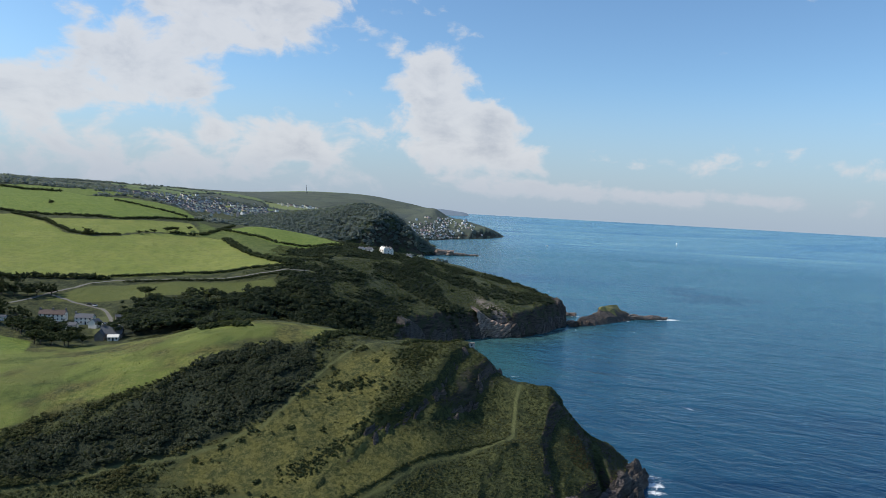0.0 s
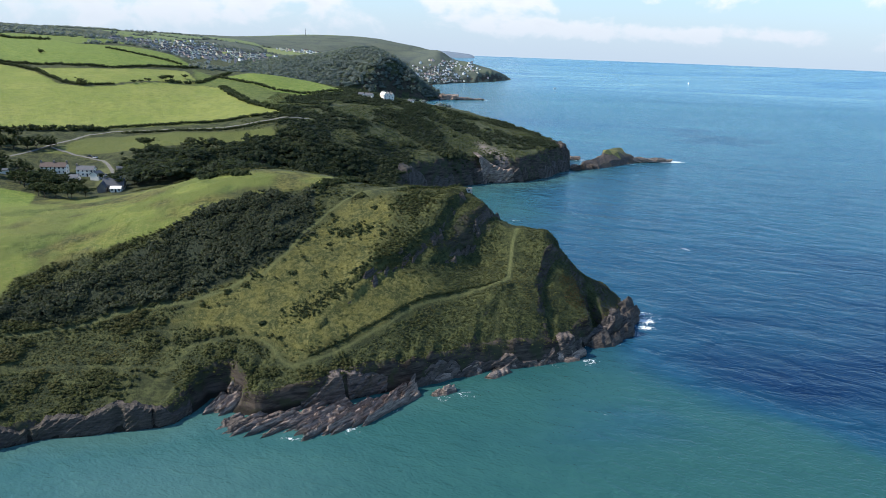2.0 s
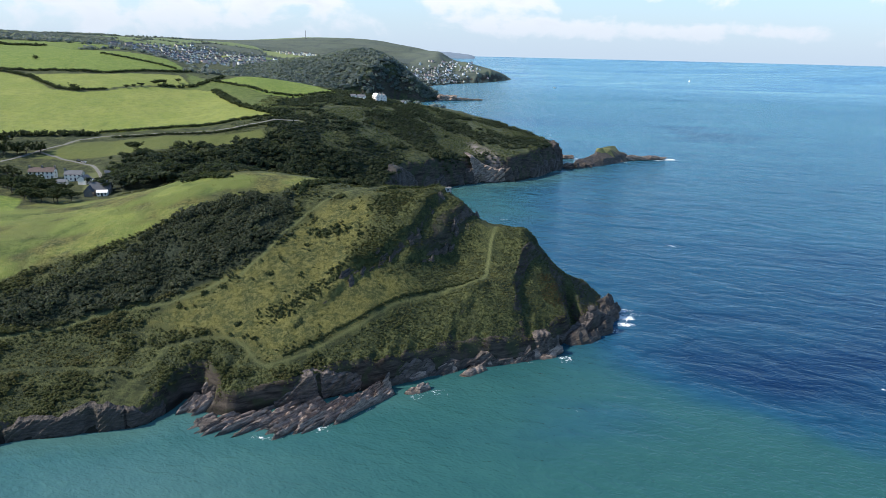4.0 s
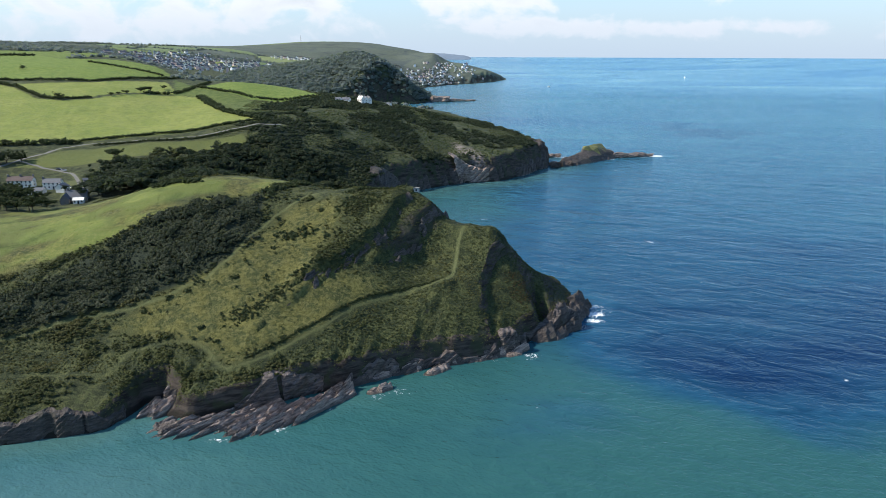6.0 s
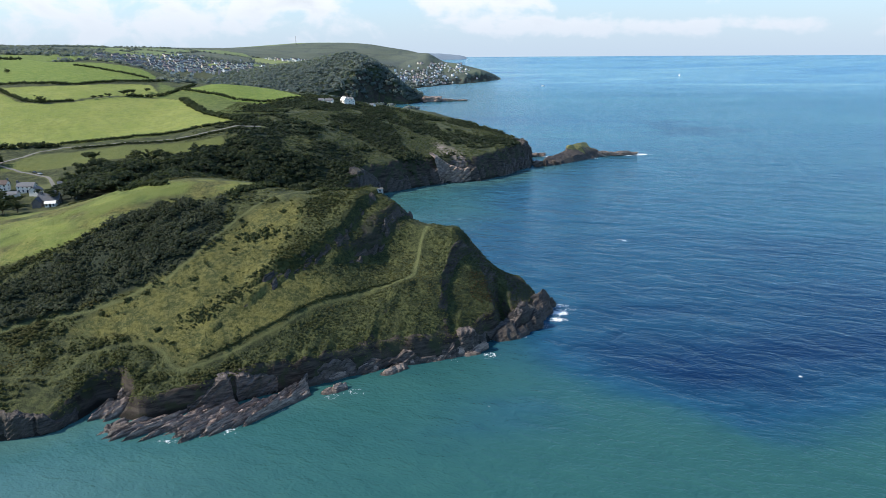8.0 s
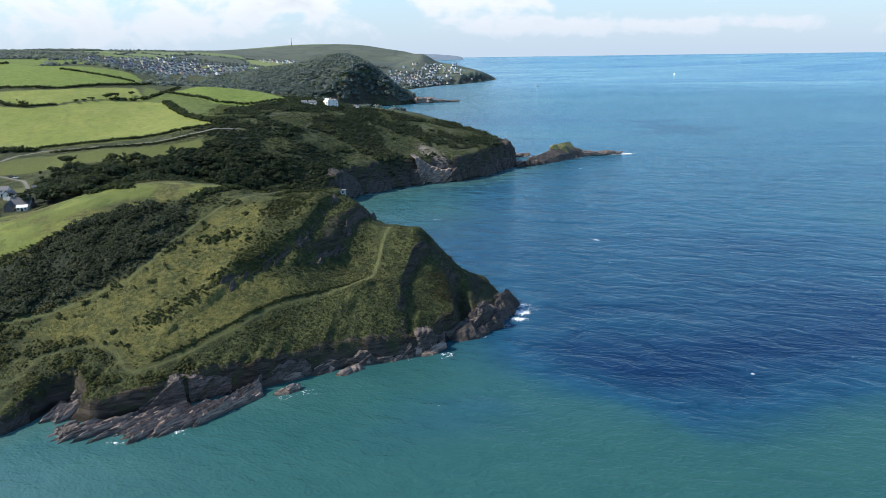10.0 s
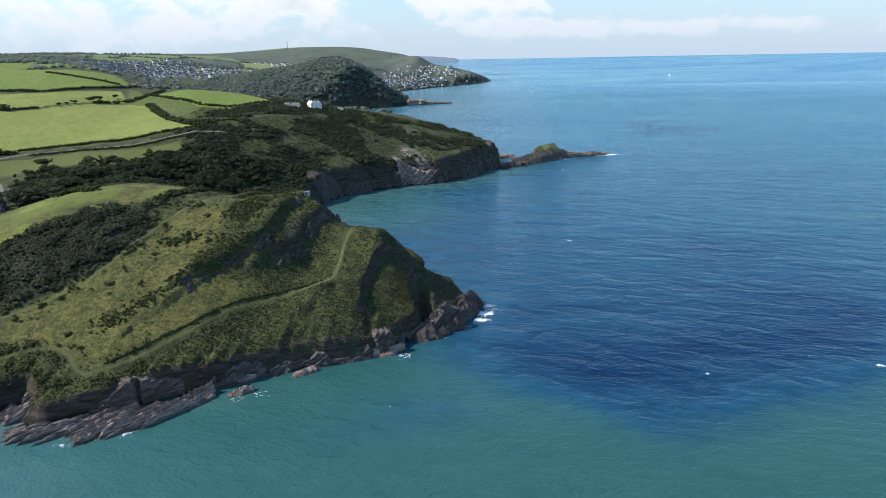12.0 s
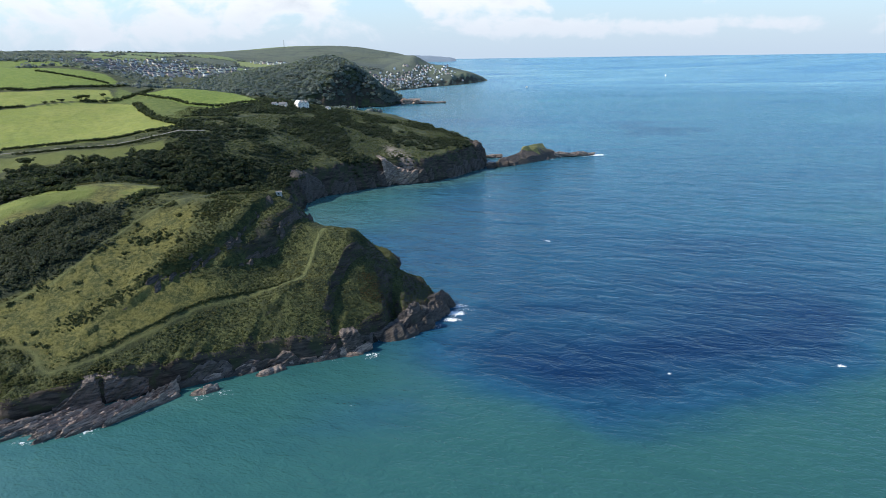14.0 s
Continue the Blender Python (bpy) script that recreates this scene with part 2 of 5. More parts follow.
    c = g.mix(g.math("MULTIPLY", g.step(g.math("ADD", at.outputs[2], g.math("MULTIPLY", mid, -1.5)), 1.6, 0.2), 0.9), c, (0.020, 0.017, 0.013))
    g.link(c, s.inputs["Base Color"])
    s.inputs["Roughness"].default_value = 0.9
    s.inputs["Specular IOR Level"].default_value = 0.15
    bump(g, s, g.math("ADD", fine, g.math("MULTIPLY", beds, pa.outputs[2])), 0.9, 0.7)
    return m


def build_sea():
    """Sea water: teal over sand, blue further out, with a cloud's shadow and distance haze put into the colour; wind
    waves on a longer swell; foam where it breaks.
    """
    m, g, s = material("sea_water")
    a = g.node("ShaderNodeAttribute", attribute_name="water")
    p = g.node("ShaderNodeSeparateColor")
    g.link(a.outputs["Color"], p.inputs[0])
    place = g.node("ShaderNodeTexCoord").outputs["Object"]

    def along(turn, stretch):
        n = g.node("ShaderNodeMapping", vector_type="TEXTURE")
        g.link(place, n.inputs[0])
        n.inputs["Rotation"].default_value = (0, 0, radians(turn))
        n.inputs["Scale"].default_value = (stretch, 1.0, 1.0)
        return n.outputs[0]
    patch = g.noise(along(-20, 2.6), 0.016, 7.0, 0.62, 0.6)
    blueness = g.math("ADD", p.outputs[0], g.math("MULTIPLY", g.math("SUBTRACT", patch, 0.5), 0.55), clamp=True)
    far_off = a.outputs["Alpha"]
    c = g.mix(g.step(blueness, 0.0, 0.5), TEAL, OPEN_BLUE)
    # water paler with distance; horizon haze put into the farthest colour
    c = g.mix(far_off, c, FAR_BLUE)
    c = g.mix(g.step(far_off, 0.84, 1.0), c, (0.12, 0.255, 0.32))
    # darkest blue, where a cloud's shadow is painted into the water
    c = g.mix(g.step(blueness, 0.45, 1.0), c, DARK_BLUE)
    c = g.mix(p.outputs[2], c, SHALLOW)
    # broad streaks where the wind ruffles the surface, their sheen put into the colour
    gust = g.noise(along(-8, 5.0), 0.020, 9.0, 0.70, 0.5)
    ruffle = g.math("ADD", g.math("MULTIPLY", far_off, 0.55), 0.15)
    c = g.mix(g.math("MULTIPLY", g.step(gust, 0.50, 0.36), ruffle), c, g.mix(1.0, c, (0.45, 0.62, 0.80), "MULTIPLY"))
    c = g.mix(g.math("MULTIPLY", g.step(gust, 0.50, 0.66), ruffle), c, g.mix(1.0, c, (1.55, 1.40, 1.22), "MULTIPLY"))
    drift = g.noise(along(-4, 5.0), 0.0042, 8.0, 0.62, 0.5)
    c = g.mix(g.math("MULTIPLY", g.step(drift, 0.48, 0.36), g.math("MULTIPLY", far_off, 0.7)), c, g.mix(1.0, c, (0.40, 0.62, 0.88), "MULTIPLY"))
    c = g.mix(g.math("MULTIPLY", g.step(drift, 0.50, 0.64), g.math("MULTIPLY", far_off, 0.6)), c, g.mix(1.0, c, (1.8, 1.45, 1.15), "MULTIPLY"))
    groups = g.noise(along(-22, 2.2), 0.034, 3.0, 0.5, 0.5)
    swell = g.noise(along(-27, 1.9), 0.085, 3.0, 0.5, 0.7)
    chop = g.noise(along(-18, 1.6), 0.26, 3.0, 0.5, 0.6)
    ripple = g.noise(along(-36, 1.5), 0.9, 2.0, 0.5, 0.3)
    # wave light put into the colour: crests paler, backs of the seas darker
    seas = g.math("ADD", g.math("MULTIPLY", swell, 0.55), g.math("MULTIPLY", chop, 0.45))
    open_sea = g.math("ADD", g.math("MULTIPLY", g.step(g.math("ADD", blueness, far_off), 0.05, 0.5), 0.35), 0.12)
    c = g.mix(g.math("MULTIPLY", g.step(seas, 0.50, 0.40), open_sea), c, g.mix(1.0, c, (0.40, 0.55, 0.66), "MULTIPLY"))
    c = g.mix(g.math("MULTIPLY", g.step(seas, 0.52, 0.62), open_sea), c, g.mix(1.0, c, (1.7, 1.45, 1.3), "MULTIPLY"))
    lace = g.noise(place, 0.42, 8.0, 0.72, 1.6)
    foam = g.step(g.math("ADD", p.outputs[1], g.math("MULTIPLY", g.math("SUBTRACT", lace, 0.5), 1.7)), 0.58, 0.78)
    # small whitecaps on the open water
    cap = g.noise(along(-24, 1.7), 0.16, 5.0, 0.6, 0.8)
    sea_room = g.math("MULTIPLY", g.step(gust, 0.47, 0.60), g.step(p.outputs[0], 0.05, 0.25))
    cap = g.math("MULTIPLY", g.step(cap, 0.70, 0.75), sea_room)
    foam = g.math("MAXIMUM", foam, g.math("MULTIPLY", cap, 0.8))
    c = g.mix(foam, c, (0.78, 0.81, 0.81))
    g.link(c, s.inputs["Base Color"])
    s.inputs["Roughness"].default_value = 0.6
    s.inputs["Specular IOR Level"].default_value = 0.0
    rough = g.math("ADD", 0.25, g.math("MULTIPLY", g.step(g.math("ADD", blueness, far_off), 0.05, 0.6), 0.45))
    long_waves = g.math("ADD", g.math("MULTIPLY", groups, 2.6), g.math("MULTIPLY", swell, 2.1))
    short_waves = g.math("ADD", g.math("MULTIPLY", chop, 0.45), g.math("MULTIPLY", ripple, 0.26))
    bump(g, s, g.math("ADD", g.math("MULTIPLY", long_waves, rough), short_waves), 1.0, 1.0)
    # the sky's image in the surface, stronger towards grazing
    facet = s.inputs["Normal"].links[0].from_socket
    shine = g.node("ShaderNodeBsdfGlossy")
    shine.inputs["Color"].default_value = (0.70, 0.86, 0.97, 1.0)
    shine.inputs["Roughness"].default_value = 0.12
    edge_on = g.node("ShaderNodeFresnel")
    edge_on.inputs["IOR"].default_value = 1.33
    g.link(facet, shine.inputs["Normal"])
    g.link(facet, edge_on.inputs["Normal"])
    both = g.node("ShaderNodeMixShader")
    g.link(g.math("MULTIPLY", edge_on.outputs[0], g.math("SUBTRACT", 0.75, g.math("MULTIPLY", foam, 0.6))), both.inputs[0])
    g.link(s.outputs[0], both.inputs[1])
    g.link(shine.outputs[0], both.inputs[2])
    out = [n for n in m.node_tree.nodes if n.type == "OUTPUT_MATERIAL"][0]
    g.link(both.outputs[0], out.inputs[0])
    return m


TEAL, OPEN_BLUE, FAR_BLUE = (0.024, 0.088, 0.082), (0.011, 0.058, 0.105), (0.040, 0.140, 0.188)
DARK_BLUE, SHALLOW = (0.003, 0.020, 0.060), (0.052, 0.122, 0.116)


def build_turf_cap():
    """Thrift and short grass on an islet."""
    m, g, s = material("islet_turf")
    n = g.noise(g.node("ShaderNodeTexCoord").outputs["Object"], 0.35, 6.0, 0.65)
    g.link(g.mix(g.step(n, 0.35, 0.65), (0.17, 0.17, 0.05), (0.085, 0.085, 0.035)), s.inputs["Base Color"])
    s.inputs["Roughness"].default_value = 0.9
    bump(g, s, n, 0.8, 0.4)
    return m


TURF_CAP = build_turf_cap()
GROUND, SEA = build_ground(), build_sea()

# ---- landform: shore lines, ridge and slope lines, and the height of the land at any place ----
SEA_FAR, SEA_EDGE, SEA_LIFT = 3000.0, 4960.0, 93.0


def sea_level(x, y):
    """The sea, flat out to three kilometres, then rising gently to where it meets the sky."""
    d = np.hypot(x, y)
    return SEA_LIFT * np.clip((d - SEA_FAR) / (SEA_EDGE - SEA_FAR), 0, 1) ** 2


SHORE_NEAR = [(-420, 40), (-260, 140), (-165, 180), (-130, 197), (-117, 205), (-94, 210), (-83, 216), (-78, 224), (-75, 234), (-70, 238), (-66, 234), (-66, 224),
              (-58, 221), (-32, 231), (-4, 244), (17, 256), (29, 261), (48, 268), (66, 275), (71, 289), (85, 296), (101, 315),
              (104, 331), (95, 352), (82, 380), (77, 425), (68, 447), (48, 440), (20, 470), (-8, 540)]
SHORE_MID = [(-12, 597), (4, 628), (32, 658), (64, 685), (99, 692), (134, 730), (152, 765), (162, 792), (164, 820), (152, 850),
             (130, 880), (92, 930), (60, 1010), (0, 1120), (-90, 1260), (-190, 1400), (-240, 1560), (-210, 1660)]
SHORE_FAR = [(-122, 1728), (-72, 1790), (-1, 1792), (46, 1890), (72, 1960), (50, 2060), (-20, 2230), (-60, 2420), (-17, 2559),
             (60, 2720), (110, 2840), (230, 3000), (376, 3271), (430, 3420), (300, 3700), (200, 4100), (120, 4500), (60, 4800),
             (40, 4955), (-4200, 4955), (-4200, 40)]
SHORE = np.array(SHORE_NEAR + SHORE_MID + SHORE_FAR, float)

# crest, face and brow of the near headland, from west to east: x, y, height
HEAD_CREST = [(-121, 426, 49), (-76, 398, 55), (-37, 373, 55), (-6, 355, 57), (21, 345, 58), (36, 338, 45), (45, 331, 42.5), (60, 331, 41), (67, 333, 30), (78, 335, 20), (86, 334, 15), (93, 343, 12)]
HEAD_FACE = [(-76, 316, 47), (-51, 325, 47), (-32, 316, 43), (0, 306, 40), (25, 315, 28), (36, 293, 26.6), (51, 300, 21), (74, 304, 15), (90, 318, 8)]
HEAD_FOOT = [(-115, 247, 12), (-87, 270, 21.5), (-62, 251, 15.7), (-47, 238, 11.5), (-19, 265, 20.9), (14, 282, 19.8), (26, 267, 10.5), (60, 282, 9), (-95, 231, 8.5)]
HEAD_BACK = [(-12, 368, 51), (13, 361, 49), (30, 357, 41), (40, 357, 31), (51, 354, 30), (66, 350, 31), (71, 358, 16), (82, 354, 10), (60, 400, 8), (68, 430, 6), (30, 400, 14), (10, 410, 22), (-60, 440, 36), (-20, 520, 8)]
# the pasture and the farm's valley west of it
VALLEY = [(-150, 213, 12), (-122, 224, 8), (-190, 250, 24), (-230, 330, 36), (-300, 300, 40), (-140, 330, 44), (-160, 390, 40), (-140, 428, 42), (-193, 440, 32), (-240, 450, 33), (-300, 460, 40), (-90, 480, 27), (-60, 560, 14), (-420, 420, 60), (-600, 300, 75)]
# the second headland and the fields above it
FIELDS = [(-209, 536, 43), (-259, 595, 48), (-151, 588, 46.5), (-123, 640, 62), (-231, 787, 72), (-256, 816, 76), (-299, 767, 77), (-412, 779, 83), (-420, 600, 58), (-600, 640, 80), (-560, 860, 98), (-98, 835, 74), (-127, 772, 68), (-100, 795, 71), (-165, 785, 73), (-205, 885, 87), (-225, 945, 86), (-128, 885, 78)]
SECOND = [(-76, 663, 55), (-48, 635, 40), (-24, 646, 32), (20, 668, 26), (55, 720, 27), (63, 738, 32), (100, 735, 27), (-15, 806, 60), (67, 833, 43), (127, 832, 32), (136, 815, 27), (150, 806, 27), (-41, 825, 66)]
# the wooded hill, the town's valley and the far downs
UPLAND = [(-440, 1150, 111), (-350, 1090, 97), (-640, 1300, 124), (-300, 1000, 88), (-570, 1500, 105), (-900, 1300, 140), (-1165, 2200, 147), (-974, 2000, 132), (-720, 2100, 90), (-200, 1150, 50), (-260, 1350, 12), (-420, 1480, 45), (-560, 1650, 70)]
WOODED = [(-133, 1900, 115), (-191, 1905, 109), (-259, 1950, 95), (-366, 1955, 82), (-429, 1900, 60), (-74, 1880, 93), (-38, 1860, 62), (-3, 1850, 33), (30, 1910, 16), (-283, 1750, 45), (-171, 1725, 26), (-480, 2000, 66), (-60, 2050, 50)]
TOWN = [(-531, 2050, 72), (-794, 2350, 96), (-500, 2500, 70), (-250, 2500, 40), (-80, 2680, 18), (-40, 2950, 44), (70, 3000, 40), (130, 3060, 36), (58, 3300, 121), (118, 3320, 84), (-39, 3300, 98), (185, 3250, 76), (208, 3200, 52), (309, 3235, 40), (370, 3275, 14), (-2, 3250, 94), (-118, 3300, 90), (-146, 3000, 70), (-254, 3400, 109), (60, 2770, 20), (140, 3600, 70)]
DOWNS = [(-372, 4300, 180), (-705, 4200, 176), (-244, 4200, 168), (-35, 4200, 128), (-836, 3900, 152), (-920, 3300, 146), (-1055, 3000, 149), (-1138, 2600, 148), (-1700, 2800, 150), (-2400, 2400, 160), (-2600, 3800, 150), (-1500, 4300, 140), (-80, 4700, 96), (-1400, 1300, 150), (-1100, 700, 110)]
LAND_LINES = np.array(HEAD_CREST + HEAD_FACE + HEAD_FOOT + HEAD_BACK + VALLEY + FIELDS + SECOND + UPLAND + WOODED + TOWN + DOWNS, float)


def spread(p):
    """Plan places drawn together with distance, so that one smooth sheet suits near slopes and far downs."""
    r = np.hypot(p[:, 0], p[:, 1])
    s = np.log(r / 100.0) * 100.0 / np.maximum(r, 1)
    return p[:, :2] * s[:, None]


def sheet_kernel(a, b):
    d2 = ((a[:, None, :] - b[None, :, :]) ** 2).sum(2)
    return 0.5 * d2 * np.log(d2 + 1e-9)


def fit_sheet():
    a = spread(LAND_LINES)
    n = len(a)
    m = np.zeros((n + 3, n + 3))
    m[:n, :n] = sheet_kernel(a, a) + np.eye(n) * 8.0
    m[:n, n:] = np.c_[np.ones(n), a]
    m[n:, :n] = m[:n, n:].T
    return a, np.linalg.solve(m, np.r_[LAND_LINES[:, 2], 0, 0, 0])


SHEET_AT, SHEET_W = fit_sheet()


def sheet(x, y):
    out = np.empty(x.size)
    p = np.c_[x.ravel(), y.ravel()]
    for i in range(0, len(p), 40000):
        q = spread(p[i:i + 40000])
        out[i:i + 40000] = sheet_kernel(q, SHEET_AT) @ SHEET_W[:-3] + SHEET_W[-3] + q @ SHEET_W[-2:]
    return out.reshape(x.shape)


def from_line(x, y, line, closed=False):
    """Distance to a broken line in plan, and the fraction along it."""
    pts = np.array(line, float)[:, :2]
    if closed:
        pts = np.r_[pts, pts[:1]]
    best = np.full(x.shape, 1e12)
    for (ax, ay), (bx, by) in zip(pts[:-1], pts[1:]):
        dx, dy = bx - ax, by - ay
        f = np.clip(((x - ax) * dx + (y - ay) * dy) / (dx * dx + dy * dy), 0, 1)
        best = np.minimum(best, (x - ax - f * dx) ** 2 + (y - ay - f * dy) ** 2)
    return np.sqrt(best)


def inside(x, y, line):
    pts = np.array(line, float)[:, :2]
    hit = np.zeros(x.shape, bool)
    for (ax, ay), (bx, by) in zip(pts, np.roll(pts, -1, 0)):
        hit ^= ((ay > y) != (by > y)) & (x < (bx - ax) * (y - ay) / (by - ay + 1e-12) + ax)
    return hit


def smooth(v):
    v = np.clip(v, 0, 1)
    return v * v * (3 - 2 * v)


def lattice(ix, iy, seed):
    n = (ix.astype(np.int64) * 374761393 + iy.astype(np.int64) * 668265263 + seed * 982451653) & 0x7FFFFFFF
    n = ((n ^ (n >> 13)) * 1274126177) & 0x7FFFFFFF
    return ((n ^ (n >> 16)) & 0xFFFF) / 65535.0


def grain(x, y, size, seed=0, octaves=3):
    """Soft noise from -1 to 1 with features of that size."""
    total, amp, norm = 0.0, 1.0, 0.0
    for o in range(octaves):
        u, v = x / size, y / size
        iu, iv = np.floor(u), np.floor(v)
        fu, fv = smooth(u - iu), smooth(v - iv)
        a, b = lattice(iu, iv, seed + o), lattice(iu + 1, iv, seed + o)
        c, d = lattice(iu, iv + 1, seed + o), lattice(iu + 1, iv + 1, seed + o)
        total = total + amp * ((a * (1 - fu) + b * fu) * (1 - fv) + (c * (1 - fu) + d * fu) * fv)
        norm, amp, size = norm + amp, amp * 0.5, size * 0.47
    return total / norm * 2 - 1


def shore_gap(x, y):
    """Metres inland from the water's edge; negative at sea."""
    wob = 1.5 + np.hypot(x, y) * 0.004
    xx = x + grain(x, y, 14.0, 31) * wob
    yy = y + grain(x, y, 14.0, 47) * wob
    far = np.hypot(x, y)
    butt = smooth((far - 480) / 80) * smooth((1100 - far) / 100)
    xx, yy = xx + butt * 8 * grain(x, y, 46.0, 33, 2), yy + butt * 8 * grain(x, y, 46.0, 34, 2)
    d = from_line(xx, yy, SHORE, True)
    return np.where(inside(xx, yy, SHORE), d, -d)


# broken crags on the headland's face: their edges, high ground on the inland side, and how far they stand up
SCARPS = (([(-24, 284), (-16, 292), (-6, 301), (3, 312), (10, 326), (18, 340)], 3.4), ([(8, 306), (17, 317), (28, 333), (33, 342)], 3.2), ([(62, 327), (56, 312), (50, 298), (52, 284)], 3.2), ([(-36, 262), (-28, 272), (-20, 282)], 2.0), ([(20, 262), (24, 276), (34, 288)], 1.6))


# the dark cleft that parts the outer crags from the slope
CLEFT = [(80, 290), (79, 300), (77, 310), (77, 320), (80, 327)]


def scarp(x, y, line, rise):
    """A step in the slope: ground falls sharply on the line's seaward side and fades out inland."""
    best, side = np.full(x.shape, 1e9), np.zeros(x.shape)
    wx, wy = x + 1.6 * grain(x, y, 7.0, 21, 2), y + 1.6 * grain(x, y, 7.0, 22, 2)
    for (ax, ay), (bx, by) in zip(line[:-1], line[1:]):
        dx, dy = bx - ax, by - ay
        f = np.clip(((wx - ax) * dx + (wy - ay) * dy) / (dx * dx + dy * dy), 0, 1)
        d = np.hypot(wx - ax - f * dx, wy - ay - f * dy)
        s = np.sign(dx * (wy - ay) - dy * (wx - ax))
        side = np.where(d < best, s, side)
        best = np.minimum(best, d)
    ends = np.minimum(np.hypot(x - line[0][0], y - line[0][1]), np.hypot(x - line[-1][0], y - line[-1][1]))
    inland = side if line[0][1] < line[-1][1] else -side
    up = np.where(inland > 0, 1 - smooth(best / 13.0), 0.5 - 0.5 * smooth(best / 1.7))
    up = np.where(inland > 0, np.minimum(up, 0.5 + 0.5 * smooth(best / 1.5)), up)
    return rise * up * smooth(ends / 9.0 + 0.2)


def land_height(x, y, fine=True):
    far = np.hypot(x, y)
    d = shore_gap(x, y)
    top = np.maximum(sheet(x, y), 3.0)
    width = np.interp(far, [200, 330, 600, 900, 1800, 4900], [3.2, 4.4, 13, 15, 45, 60])
    width = width * (1 + 0.45 * grain(x, y, 23.0, 5))
    cliff = smooth(d / width) * 0.55 + 0.45 * np.clip(d / width, 0, 1)
    h = top * cliff
    if fine:
        rocky = smooth(d / 3.0) * (1 - smooth((d - width * 0.6) / (width * 0.9)))
        strata = np.abs(grain(x * 0.85 + y * 0.5, (y * 0.85 - x * 0.5) * 0.28, 5.0, 9, 4))
        h = h + rocky * (strata - 0.35) * np.interp(far, [200, 900, 2000], [3.0, 7.0, 10.0])
        h = h + smooth((d - 4) / 15) * (grain(x, y, 26.0, 2) * 1.1 + grain(x, y, 6.0, 3) * 0.45 + grain(x, y, 2.2, 4, 2) * 0.16)
        for line, rise in SCARPS:
            h = h + scarp(x, y, line, rise) * smooth((d - 2) / 6)
        # spurs and gullies running down the bank to the cliff, slanting seaward to the west
        u, v = x * 0.92 + y * 0.39, y * 0.92 - x * 0.39
        spur = 0.45 - np.abs(grain(u - 0.7 * v, v * 0.22, 11.0, 24, 2)) * 1.6 + 0.35 * grain(u - 0.7 * v, v * 0.3, 4.0, 25, 2)
        h = h + spur * np.minimum(2.6, 0.3 * top) * smooth((d - 0.5) / 2.5) * smooth((13 - d + 4 * grain(x, y, 15.0, 26, 2)) / 9) * (0.75 + 0.6 * grain(x, y, 25.0, 27, 2)) * smooth((430 - far) / 40)
        h = h - 8.0 * np.exp(-(from_line(x, y, CLEFT) / 3.2) ** 2) * smooth(d / 2) * smooth((328 - y) / 24) * (1 + 0.4 * grain(x, y, 4.0, 23))
    return np.where(d > 0, np.maximum(h, 0.15 * np.minimum(d, 3)), np.maximum(d * 0.8, -6.0))

def ground_at(x, y):
    return float(land_height(np.array([float(x)]), np.array([float(y)]))[0])


# ---- land cover in plan: paths, lanes and field edges ----
COAST_PATH = [(44, 330), (41, 321), (38, 302), (35, 295), (21, 291), (6, 282), (-4, 274), (-14, 262), (-25, 252), (-32, 246), (-40, 241), (-47, 238), (-51, 240), (-56, 247), (-61, 251), (-67, 253), (-76, 252), (-86, 249), (-89, 240), (-91, 236), (-106, 237), (-121, 235), (-136, 229), (-160, 222)]
UPPER_PATH = [(-16, 352), (-33, 345), (-45, 329), (-54, 312), (-60, 295), (-67, 285), (-76, 281), (-82, 276), (-94, 272), (-109, 269), (-117, 266), (-130, 257), (-150, 244)]
TOP_TRACK = [(-35, 371), (-50, 376), (-63, 380), (-90, 388), (-116, 400), (-150, 418), (-176, 434)]
LANE = [(-360, 470), (-296, 501), (-284, 545), (-274, 580), (-258, 598), (-214, 604), (-162, 620), (-117, 640), (-104, 650)]
DRIVE = [(-282, 542), (-248, 521), (-229, 511), (-215, 490), (-200, 460)]
BIG_FIELD = [(-520, 810), (-472, 825), (-419, 793), (-377, 752), (-342, 739), (-321, 755), (-286, 800), (-250, 815), (-222, 800), (-176, 715), (-124, 651), (-167, 638), (-218, 618), (-266, 607), (-306, 593), (-370, 565), (-520, 520)]
STRIP_FIELD = [(-430, 812), (-356, 838), (-296, 905), (-268, 850), (-258, 824), (-290, 806), (-324, 762), (-350, 753), (-385, 768)]
UPPER_FIELD = [(-700, 860), (-720, 1150), (-560, 1110), (-487, 1043), (-430, 1085), (-370, 1075), (-312, 985), (-320, 940), (-360, 850), (-438, 834), (-484, 850)]
BROW = [(-290, 806), (-250, 815), (-222, 800), (-176, 715), (-140, 690), (-110, 790), (-165, 786), (-214, 836), (-246, 862), (-300, 950), (-268, 850)]
EAST_FIELD = [(-246, 862), (-215, 915), (-150, 930), (-94, 842), (-104, 812), (-130, 790), (-165, 786), (-214, 836)]
PASTURE = [(-250, 300), (-235, 364), (-212, 406), (-185, 418), (-132, 394), (-103, 384), (-47, 375), (-56, 350), (-76, 341), (-95, 331), (-109, 317), (-126, 307), (-146, 296), (-164, 281), (-165, 257), (-190, 240), (-240, 250)]
LAWN = [(-275, 430), (-230, 420), (-212, 378), (-235, 340), (-300, 360)]
